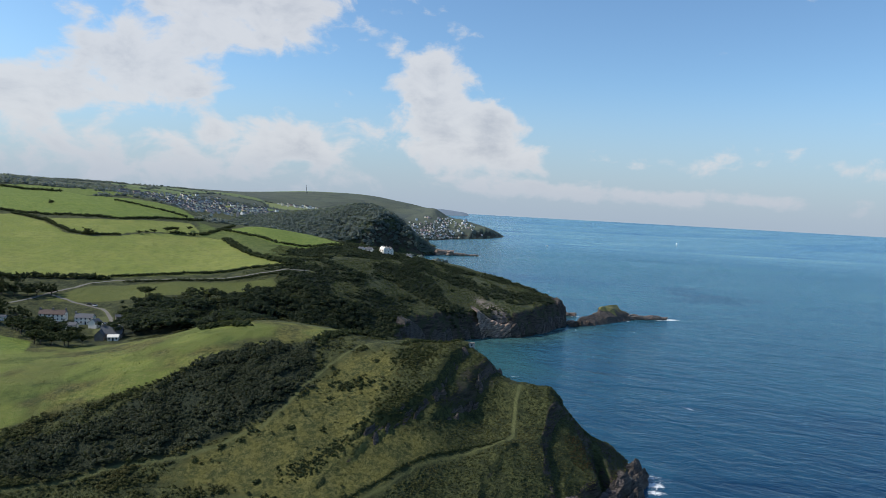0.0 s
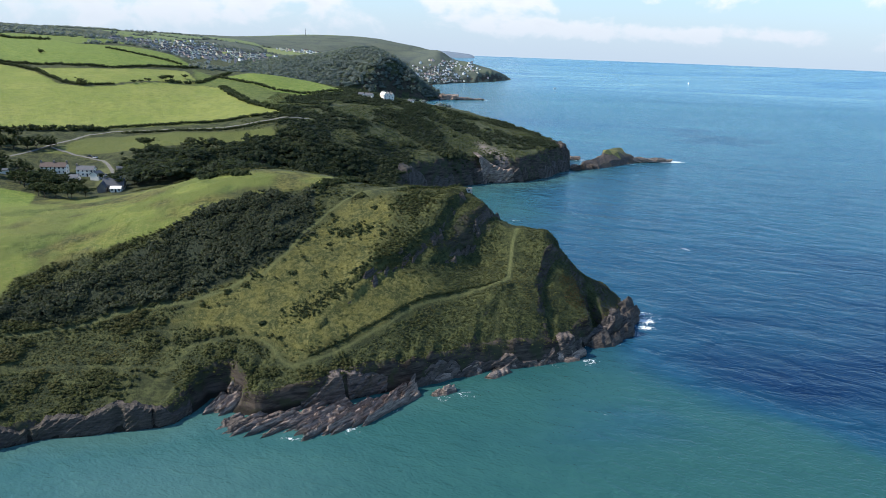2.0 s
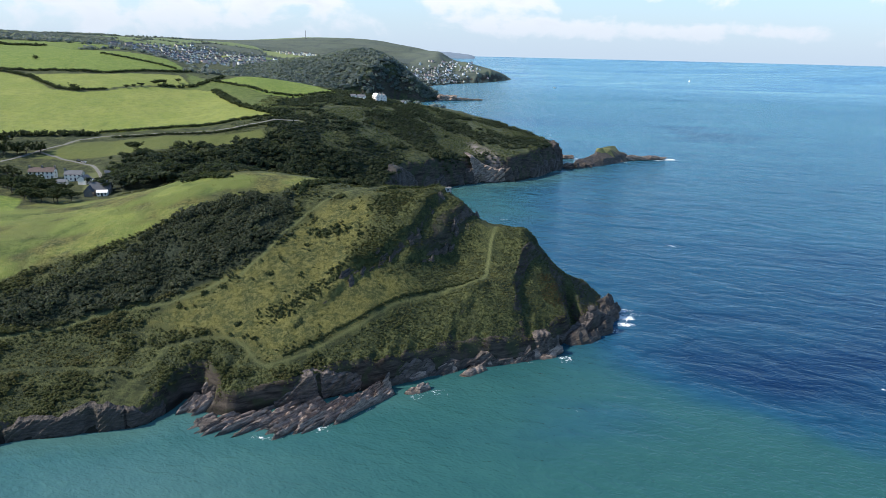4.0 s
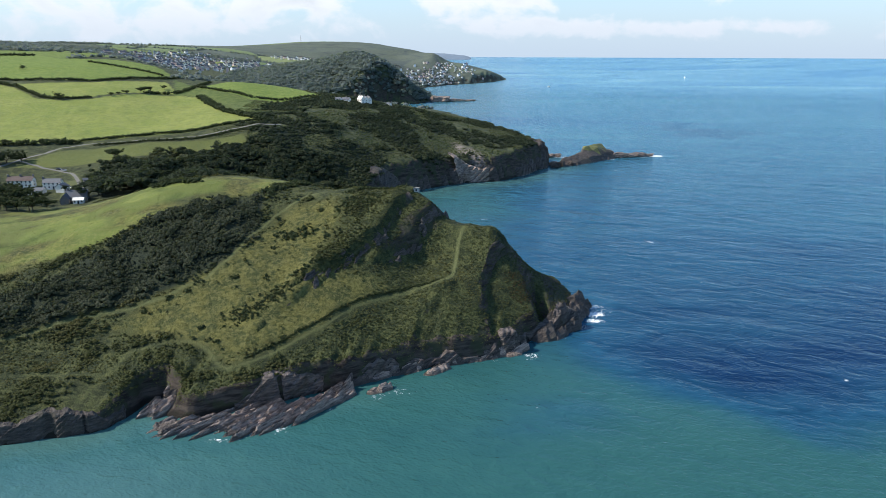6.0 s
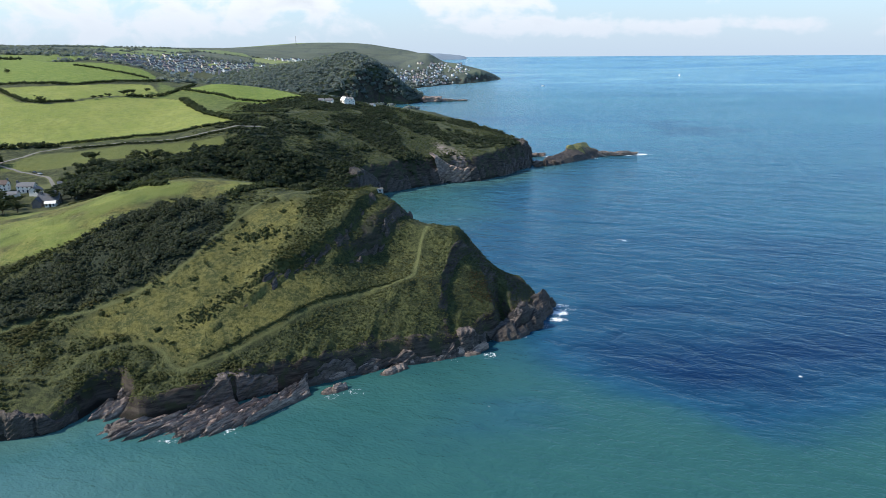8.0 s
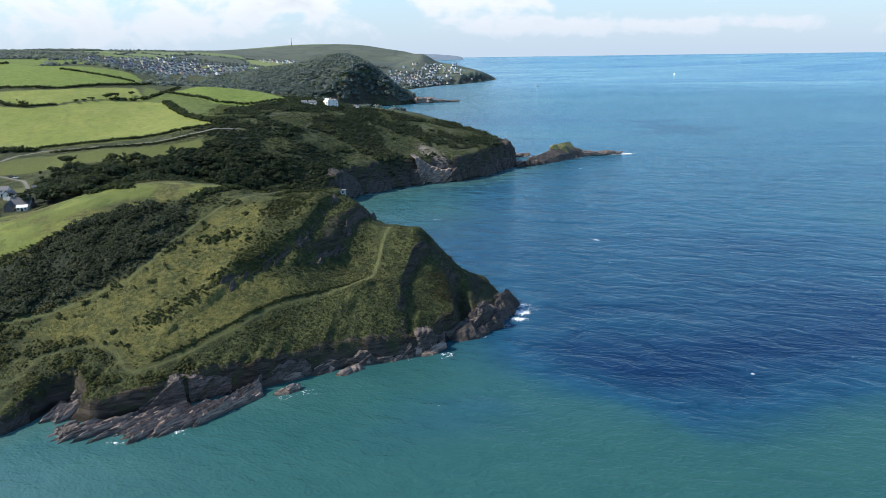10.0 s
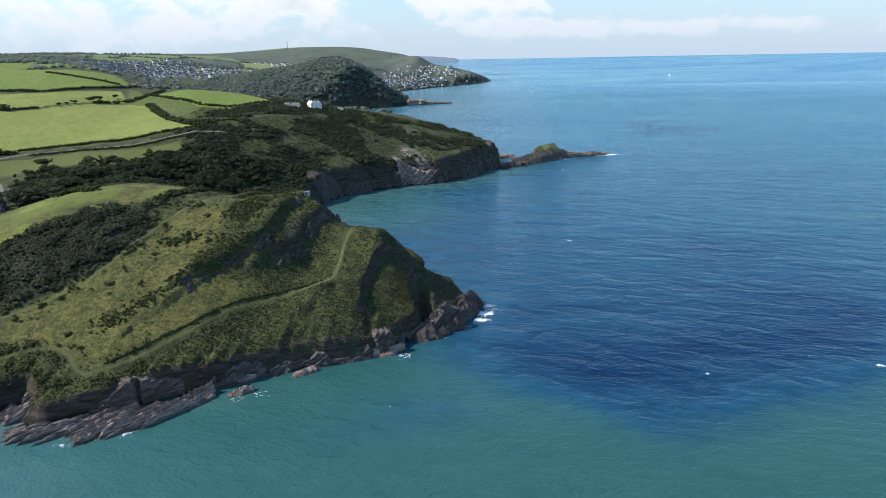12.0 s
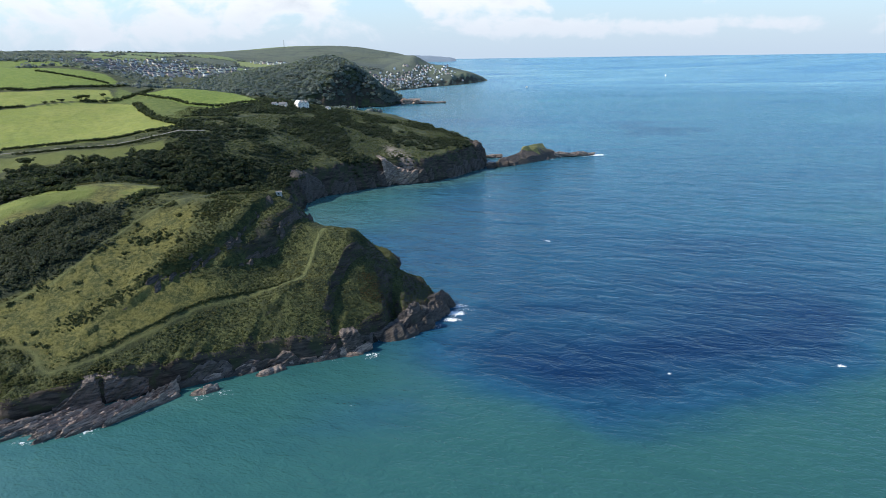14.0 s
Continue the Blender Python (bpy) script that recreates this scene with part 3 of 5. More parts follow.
LANE_FIELD = [(-279, 527), (-271, 576), (-209, 596), (-131, 615), (-124, 598), (-160, 576), (-212, 546), (-239, 530)]
GORSE_BANK = [(-165, 250), (-156, 271), (-132, 289), (-114, 306), (-100, 327), (-78, 339), (-54, 343), (-52, 322), (-58, 300), (-69, 287), (-84, 279), (-101, 274), (-123, 264), (-140, 254)]
SUNLIT_DRY_BANK = [(-80, 278), (-62, 296), (-50, 316), (-36, 338), (-18, 336), (-14, 318), (-20, 300), (-23, 287), (1, 293), (9, 290), (-4, 276), (-25, 254), (-46, 241), (-57, 250), (-76, 256), (-98, 262)]
CRAG = [(-18, 291), (-4, 303), (12, 325), (20, 343), (32, 346), (37, 333), (22, 316), (6, 306)]


def band(x, y, line, half, soft):
    return 1 - smooth((from_line(x, y, line) - half) / soft)


def area(x, y, line, soft, wob=0.0, size=9.0):
    """1 inside a plot of land, 0 outside, with an edge that wanders a little."""
    xx, yy = x + grain(x, y, size, 71) * wob, y + grain(x, y, size, 72) * wob
    d = from_line(xx, yy, line, True)
    return np.where(inside(xx, yy, line), smooth(0.5 + d / soft), smooth(0.5 - d / soft))


def steepness(x, y):
    e = 2.0
    return np.hypot(land_height(x + e, y) - land_height(x - e, y), land_height(x, y + e) - land_height(x, y - e)) / (2 * e)


VALLEY_WOOD = [(-200, 446), (-212, 505), (-195, 535), (-168, 556), (-140, 575), (-118, 600), (-60, 615), (-30, 560), (-60, 480), (-110, 440), (-150, 438)]


def open_ground(x, y):
    return np.maximum.reduce([area(x, y, f, 3) for f in (BIG_FIELD, EAST_FIELD, LANE_FIELD, PASTURE, STRIP_FIELD, LAWN)])


def thicket(x, y):
    """Scrub on the second headland: thick inland, in drifts with grass between on its top, thin to the east."""
    gap = shore_gap(x, y)
    c = smooth((gap - 7) / 8) * (1 - open_ground(x, y)) * smooth((x + 150) / 20) * smooth((y - 560) / 30) * smooth((900 - y) / 50)
    drift = smooth((grain(x, y, 34, 83) + 0.30 - 0.2 * smooth((x + 30) / 60)) / 0.3)
    return c * drift * (1 - area(x, y, VALLEY_WOOD, 6))


def plots(x, y):
    """Far country in hedged plots: a number for each plot's use, and the hedge lines between them."""
    made = np.random.default_rng(12)
    gx, gy = np.meshgrid(np.arange(-3600, 700, 190.0), np.arange(850, 5100, 230.0))
    at = np.c_[gx.ravel() + made.uniform(-80, 80, gx.size), gy.ravel() + made.uniform(-90, 90, gx.size)]
    use = made.uniform(0, 1, gx.size)
    woods = (at[:, 0] > -1300) & (at[:, 0] < -830) & (at[:, 1] > 1500) & (at[:, 1] < 2300)
    use = np.where(woods, 0.9, use)
    use = np.where((at[:, 1] > 3200) & (at[:, 1] < 4150), 0.55 + 0.1 * use, use)
    use = np.where(at[:, 1] > 4150, 0.3, use)
    kind, hedge = np.zeros(x.shape), np.zeros(x.shape)
    todo = np.where(np.hypot(x, y) > 900)[0] if x.ndim == 1 else None
    if todo is None:
        return kind, hedge
    for i in range(0, len(todo), 20000):
        k = todo[i:i + 20000]
        d = np.hypot(x[k][:, None] - at[:, 0], (y[k][:, None] - at[:, 1]))
        near = np.argpartition(d, 1, axis=1)[:, :2]
        first, second = np.take_along_axis(d, near[:, :1], 1)[:, 0], np.take_along_axis(d, near[:, 1:2], 1)[:, 0]
        kind[k] = use[np.where(first < second, near[:, 0], near[:, 1])]
        hedge[k] = 1 - smooth((np.abs(second - first) - 9) / 8)
    return kind, hedge


def cover(x, y):
    far = np.hypot(x, y)
    gap = shore_gap(x, y)
    turf = np.maximum.reduce([area(x, y, BIG_FIELD, 2), area(x, y, STRIP_FIELD, 2)])
    green = np.maximum.reduce([0.6 * area(x, y, BROW, 8, 4.0), area(x, y, UPPER_FIELD, 3), area(x, y, EAST_FIELD, 3), area(x, y, LAWN, 2, 1.0)])
    past = area(x, y, PASTURE, 5, 3.0)
    # the bank's pale dry grass also holds a patch of sunlight in its colour
    dry = np.maximum(area(x, y, SUNLIT_DRY_BANK, 9, 4.0), past * smooth(0.85 + 1.6 * grain(x, y, 19, 15)))
    dry = np.maximum(dry, area(x, y, LANE_FIELD, 3) * 0.85)
    lush = np.maximum(green, past * smooth(0.4 + 2.2 * grain(x, y, 30, 16)) * 0.5 + area(x, y, LANE_FIELD, 3) * 0.3)
    kind, hedge = plots(x, y)
    out = smooth((far - 950) / 80) * (1 - np.maximum(turf, green))
    meadow = out * (kind < 0.52) * (1 - smooth((y - 1650) / 60) * smooth((2200 - y) / 60) * smooth((x + 560) / 40)) * (1 - 0.7 * smooth((y - 2650) / 200) * smooth((x + 400) / 150))
    turf = np.maximum.reduce([turf, meadow * (kind < 0.22) * 0.9, past * 0.5 * smooth(0.5 + 2.2 * grain(x, y, 17, 17))])
    lush = np.maximum(lush, meadow * 0.85)
    track = np.maximum.reduce([band(x, y, COAST_PATH[:4], 0.45, 0.6), band(x, y, COAST_PATH[3:15], 0.25, 0.6) * 0.6, band(x, y, COAST_PATH[14:], 0.2, 0.7) * 0.3, band(x, y, UPPER_PATH, 0.35, 0.7) * 0.75, band(x, y, TOP_TRACK, 1.6, 1.8) * 0.6, band(x, y, LANE, 2.0, 0.8), band(x, y, DRIVE, 1.4, 1.0) * 0.8, band(x, y, [(-222, 488), (-212, 478), (-206, 458)], 5.0, 2.0) * 0.9])
    steep = steepness(x, y)
    rock = smooth((steep - 0.8) / 0.4) * smooth((42 - gap) / 12)
    rock = np.maximum(rock, smooth((2.2 + 3.0 * grain(x, y, 9, 44) - gap) / 1.4) * (far < 1500))
    rock = np.maximum(rock, smooth((x - 81) / 2.5 + 0.8 * grain(x, y, 4, 48)) * smooth((350 - y) / 8) * (far < 420))
    scar = smooth(1.25 - np.hypot((x - 70 + 0.45 * (y - 708)) / 12, (y - 708) / 27) + 0.5 * grain(x, y, 9, 45)) * smooth((gap - 2) / 4)
    rock = np.maximum(rock, area(x, y, CRAG, 5, 5.0, 6.0) * smooth((steep - 0.6) / 0.3 + 0.6 * grain(x, y, 5, 46)) * 0.55)
    scrub = np.maximum(area(x, y, GORSE_BANK, 4, 3.0), out * np.where(kind > 0.72, 0.9, 0) * (1 - meadow))
    scrub = np.maximum.reduce([scrub, out * hedge * 0.9, area(x, y, VALLEY_WOOD, 6), 0.8 * thicket(x, y)])
    turf, lush = turf * (1 - out * hedge), lush * (1 - out * hedge)
    heath = smooth((far - 600) / 100) * (0.8 - 0.45 * smooth((y - 740) / 30) * smooth((-150 - x) / 40) * smooth((1000 - y) / 50)) * (1 - np.maximum(turf, np.maximum(green, meadow)))
    scrub = np.where(turf + green + track > 0.6, 0, scrub)
    # haze tint, growing with distance
    haze_tint = smooth((far - 2200) / 900) * (0.75 + 0.25 * grain(x, y, 160, 18))
    return np.stack([turf, track, rock, scrub], -1), np.stack([dry, lush, heath, scar], -1), np.stack([haze_tint, 0 * haze_tint, 0 * haze_tint, 0 * haze_tint], -1)


def grid_mesh(name, xs, ys, zs, keep, attributes, mat):
    """A sheet from a grid of places; keep says which corners to use."""
    rows, cols = xs.shape
    idx = np.arange(rows * cols).reshape(rows, cols)
    quads = np.stack([idx[:-1, :-1], idx[:-1, 1:], idx[1:, 1:], idx[1:, :-1]], -1).reshape(-1, 4)
    quads = quads[keep.ravel()[quads].any(1)]
    used = np.unique(quads)
    remap = np.zeros(rows * cols, int)
    remap[used] = np.arange(len(used))
    quads = remap[quads]
    me = bpy.data.meshes.new(name)
    me.vertices.add(len(used))
    me.vertices.foreach_set("co", np.c_[xs.ravel()[used], ys.ravel()[used], zs.ravel()[used]].astype(np.float32).ravel())
    me.loops.add(quads.size)
    me.loops.foreach_set("vertex_index", quads.astype(np.int32).ravel())
    me.polygons.add(len(quads))
    me.polygons.foreach_set("loop_start", np.arange(0, quads.size, 4, dtype=np.int32))
    me.update(calc_edges=True)
    me.validate()
    me.shade_smooth()
    for key, values in attributes(xs.ravel()[used], ys.ravel()[used]).items():
        at = me.attributes.new(key, "FLOAT_COLOR", "POINT")
        at.data.foreach_set("color", values.astype(np.float32).ravel())
    me.materials.append(mat)
    return new(name, me)


def build_land():
    bearing = np.radians(np.arange(-47, 36, 0.115))
    reach = np.exp(np.r_[np.arange(math.log(150), math.log(440), 0.0030), np.arange(math.log(440), math.log(4955), 0.0056)])
    rr, aa = np.meshgrid(reach, bearing, indexing="ij")
    x, y = 40 + rr * np.sin(aa), rr * np.cos(aa)
    z = land_height(x, y)

    def paint(px, py):
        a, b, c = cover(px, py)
        return {"cover_a": a, "cover_b": b, "cover_haze": c}
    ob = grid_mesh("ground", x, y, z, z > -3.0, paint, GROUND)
    return tagged(ob, "rolling coastal land of rough grass, green pasture and rocky cliffs", "ground", kind="structure")


# a patch of darker water far out
FAR_PATCH = [(340, 1050), (470, 1030), (560, 1090), (540, 1240), (420, 1300), (340, 1210)]


def build_water():
    bearing = np.radians(np.r_[np.arange(-180, -50, 5.0), np.arange(-50, 50, 0.25), np.arange(50, 180.1, 5.0)])
    reach = np.r_[1.0, 40, 90, 130, np.exp(np.arange(math.log(150), math.log(SEA_EDGE), 0.0075)), SEA_EDGE]
    rr, aa = np.meshgrid(reach, bearing, indexing="ij")
    x, y = rr * np.sin(aa), rr * np.cos(aa)

    def paint(px, py):
        gap = np.minimum(-shore_gap(px, py), 400)
        reach_ = np.hypot(px, py)
        wander = 22 * grain(px, py, 90, 61)
        # the near edge of the blue water and of the cloud shadow painted on it, bowed towards the south off the point,
        # and how far north of it a place lies
        rim = np.interp(px, [-200, 40, 80, 100, 125, 150, 185, 225, 280, 350, 600, 2000], [300, 282, 268, 246, 222, 208, 202, 218, 255, 305, 450, 1200])
        north = py - rim - 0.9 * wander - 9 * grain(px, py, 30, 68)
        blue = 0.42 * smooth((north + 40) / 110)
        blue = blue * (1 - 0.95 * smooth((90 - np.hypot(px - 40, (py - 590) * 0.7)) / 70))
        blue = blue * (1 - 0.45 * smooth((px - 300) / 120) * smooth((620 - py) / 160))
        # a cloud's shadow on the sea, put into the water's colour
        cloud_shade = smooth((north + 20) / 70) * np.exp(-np.clip(north - 40, 0, 999) / 110) * smooth((px - 75) / 75) * smooth((430 - px) / 190)
        blue = blue + 0.6 * cloud_shade * (1 + 0.4 * grain(px, py * 2, 50, 67))
        blue = np.maximum(blue, 0.75 * area(px, py, FAR_PATCH, 200, 110.0, 120.0))
        for cx, cy, wx, wy, d in ((78, 224, 30, 14, 0.22), (330, 440, 130, 40, 0.15), (420, 700, 160, 50, 0.15)):
            blue = blue + d * np.exp(-((px - cx + wander) / wx) ** 2 - ((py - cy + wander) / wy) ** 2)
        blue = np.clip(blue, 0, 1)
        # how far out a place lies, for the paler water and haze tint
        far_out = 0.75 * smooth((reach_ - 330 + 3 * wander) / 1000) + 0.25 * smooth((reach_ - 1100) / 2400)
        edge = smooth((2.5 - gap) / 2.5) * (0.35 + 0.3 * grain(px, py, 12, 63)) * smooth((1400 - reach_) / 200)
        for cx, cy, r, s in ((-38, 207, 5, 0.5), (-24, 213, 4, 0.7), (-12, 229, 4, 0.5), (8, 237, 4, 0.7), (15, 241, 5, 0.62), (20, 240, 4, 0.5), (34, 259, 4, 0.5), (56, 267, 5, 0.55), (70, 272, 5, 0.75), (87, 291, 4, 0.6), (100, 305, 4, 0.6), (106, 312, 5, 0.9), (108, 321, 6, 0.95), (110, 331, 5, 0.85), (113, 326, 9, 0.6), (96, 303, 4, 0.8), (88, 420, 6, 0.5), (78, 452, 5, 0.6), (308, 868, 11, 1.1), (290, 860, 8, 0.9), (246, 838, 7, 0.75), (176, 790, 8, 0.95), (184, 812, 8, 0.8), (186, 862, 12, 0.85), (100, 700, 6, 0.7), (70, 690, 6, 0.65), (150, 1893, 22, 0.7), (222, 178, 3.0, 1.15), (232, 184, 2.0, 1.0), (260, 250, 2.5, 0.95)):
            edge = np.maximum(edge, 0.88 * s * np.exp(-((px - cx) ** 2 + ((py - cy) * 1.3) ** 2) / (1.9 * r * r)))
        edge = np.maximum(edge, (0.52 + 0.2 * grain(px, py, 7, 65)) * np.exp(-(from_line(px, py, [(-52, 207), (-42, 207), (-30, 211), (-18, 218), (-5, 231)]) / 2.6) ** 2))
        shallow = smooth((26 - gap) / 26) * smooth((260 - py) / 60) + smooth((60 - gap) / 60) * smooth((py - 480) / 60) * 0.75 * (py < 1000)
        shallow = np.maximum(shallow, 0.9 * np.exp(-((px + 75) / 55) ** 2 - ((py - 172) / 32) ** 2))
        return {"water": np.stack([blue, edge, np.clip(shallow, 0, 1), far_out], -1)}
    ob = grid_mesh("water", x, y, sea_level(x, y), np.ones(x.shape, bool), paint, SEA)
    return tagged(ob, "wind-rippled blue and turquoise sea under a bright sky", "sea", kind="structure")


def build_far_cape():
    """The next cape down the coast, distance haze put into its pale colour: a long flat-topped ridge that steps down to
    the sea.
    """
    u, v = np.meshgrid(np.linspace(0, 1, 90), np.linspace(0, 1, 14))
    x = -130 + 470 * u
    y = 4780 + 150 * v + 0 * u
    back = np.interp(u, [0, 0.3, 0.55, 0.72, 0.86, 0.93, 1.0], [42, 38, 33, 27, 20, 13, -4])
    z = sea_level(x, y) + (back + 2.0 * grain(x, y, 50, 66, 3)) * np.sin(np.clip(v * 1.3, 0, 1) * math.pi / 2) ** 0.7 - 6
    ob = grid_mesh("backdrop", x, y, z, np.ones(x.shape, bool), lambda px, py: {}, plain("hazed_land", (0.17, 0.215, 0.26), 0.95, 0.2, 0.02))
    tagged(ob, "distant blue-grey cape beyond the harbour town", "backdrop", kind="structure")


build_land()
build_water()
build_far_cape()


def build_road(name, line, width, label):
    """A narrow road laid on the ground, a little proud of it, with ragged edges."""
    pts = np.array(line, float)
    run = np.r_[0, np.cumsum(np.hypot(*np.diff(pts, axis=0).T))]
    s = np.arange(0, run[-1], 1.5)
    x, y = np.interp(s, run, pts[:, 0]), np.interp(s, run, pts[:, 1])
    for i in range(6):
        x[1:-1], y[1:-1] = (x[:-2] + x[1:-1] * 2 + x[2:]) / 4, (y[:-2] + y[1:-1] * 2 + y[2:]) / 4
    tx, ty = np.gradient(x), np.gradient(y)
    size = np.hypot(tx, ty)
    side = np.linspace(-0.5, 0.5, 5)[:, None] * width * (1 + 0.25 * grain(x, y, 6.0, 28))
    px, py = x - ty / size * side, y + tx / size * side
    pz = land_height(px, py)
    pz = np.maximum(pz, pz.mean(0)) + 0.25
    ob = grid_mesh(name, px, py, pz, np.ones(px.shape, bool), lambda a, b: {}, ROAD)
    return tagged(ob, label, "road", kind="structure")


build_road("road", LANE, 3.2, "pale worn lane along the field's foot")
build_road("road", DRIVE, 2.4, "pale gravel drive down to the farm")

# ---- rocks in the sea ----


def part(name, bm, mat, parent=None, label=""):
    me = bpy.data.meshes.new(name)
    bm.to_mesh(me)
    bm.free()
    me.materials.append(mat)
    ob = new(name, me)
    if parent:
        ob.parent = parent
    if label:
        tagged(ob, label)
    return ob


def rock_mass(seed, length, width, height, sharp=0.35, cuts=3, block=0.55, lump=1.0):
    """A craggy rock: a lengthened lump of tilted beds with broken edges, going down below the water."""
    bm = bmesh.new()
    bmesh.ops.create_icosphere(bm, subdivisions=cuts + 1, radius=1.0)
    noise.seed_set(seed)
    off = Vector((seed * 3.1, seed * 1.7, 0))
    for v in bm.verts:
        c = v.co.copy()
        box = c / max(abs(c.x), abs(c.y), abs(c.z))
        c = c.lerp(box, block)
        k = 1 + lump * (0.32 * noise.noise(c * 1.3 + off) + 0.22 * noise.noise(c * 3.3 + off)) + 0.06 * noise.noise(c * 9 + off)
        bed = (c.y * width * 0.5 * 0.75 + c.z * height * 0.6 + c.x * length * 0.06) / 1.3 + 0.4 * noise.noise(c * 2 + off)
        saw = bed - math.floor(bed)
        k *= 1 - sharp * 0.28 * saw
        up = max(c.z, -0.35)
        v.co = Vector((c.x * k * length / 2, c.y * k * width / 2, up * k * height))
    return bm


def bed_rib(seed, length, width, height, teeth=1.0):
    """A rib of upturned slate beds: a smooth dip slope on one side, a broken scarp on the other, notched along its crest."""
    own = random.Random(seed)
    bm = bmesh.new()
    n = max(8, int(length / max(0.85, width * 0.24)))
    # cross profile: share of the width, share of the height, how far the crest's notches reach there
    profile = ((-0.62, -0.5, 0), (-0.46, 0.12, 0.25), (-0.30, 0.46, 0.6), (-0.10, 0.78, 0.9), (0.08, 1.0, 1), (0.17, 0.93, 1), (0.22, 0.58, 0.7), (0.34, 0.42, 0.5), (0.38, 0.12, 0.25), (0.56, -0.5, 0))
    level, run, rows = 0.8, 0, []
    shift = 0.0
    for i in range(n + 1):
        f = i / n
        if run <= 0:
            run, level = own.randint(2, 6), own.uniform(0.72, 1.06)
            shift = own.uniform(-0.10, 0.10)
        run -= 1
        ends = min(1.0, (f * 4.5 + 0.12) ** 0.7, ((1 - f) * 6.0 + 0.10) ** 0.6)
        row = []
        for k, (u, v, notch) in enumerate(profile):
            h = v * height * (1 - notch * (1 - level) * teeth) * ends if v > 0 else v * height
            jitter = 0.10 * width
            row.append(bm.verts.new(((f - 0.5) * length + own.uniform(-0.35, 0.35) * length / n + 0.25 * h, (u * (0.45 + 0.55 * ends) + shift) * width + own.uniform(-jitter, jitter) * 0.5, h + own.uniform(-0.07, 0.07) * height)))
        rows.append(row)
    for a, b in zip(rows[:-1], rows[1:]):
        for k in range(len(profile) - 1):
            bm.faces.new((a[k], b[k], b[k + 1], a[k + 1]))
    bm.faces.new(rows[0])
    bm.faces.new(rows[-1][::-1])
    bmesh.ops.triangulate(bm, faces=bm.faces[:])
    bmesh.ops.recalc_face_normals(bm, faces=bm.faces[:])
    return bm


def rib(name, seed, x, y, z, length, width, height, turn, label, lean=0.0, rise=0.0, mat=None, group="", teeth=1.0):
    ob = part(name, bed_rib(seed, length, width, height, teeth), mat or ROCK)
    ob.matrix_world = pose(x, y, z, lean, -rise, turn)
    return tagged(ob, label, "rock", group)


def rock(name, seed, x, y, length, width, height, turn, label, sharp=0.35, cuts=3, mat=None, block=0.55, lump=1.0):
    ob = part(name, rock_mass(seed, length, width, height, sharp, cuts, block, lump), mat or ROCK)
    ob.matrix_world = pose(x, y, 0.0, 0, 0, turn)
    return tagged(ob, label, "rock")


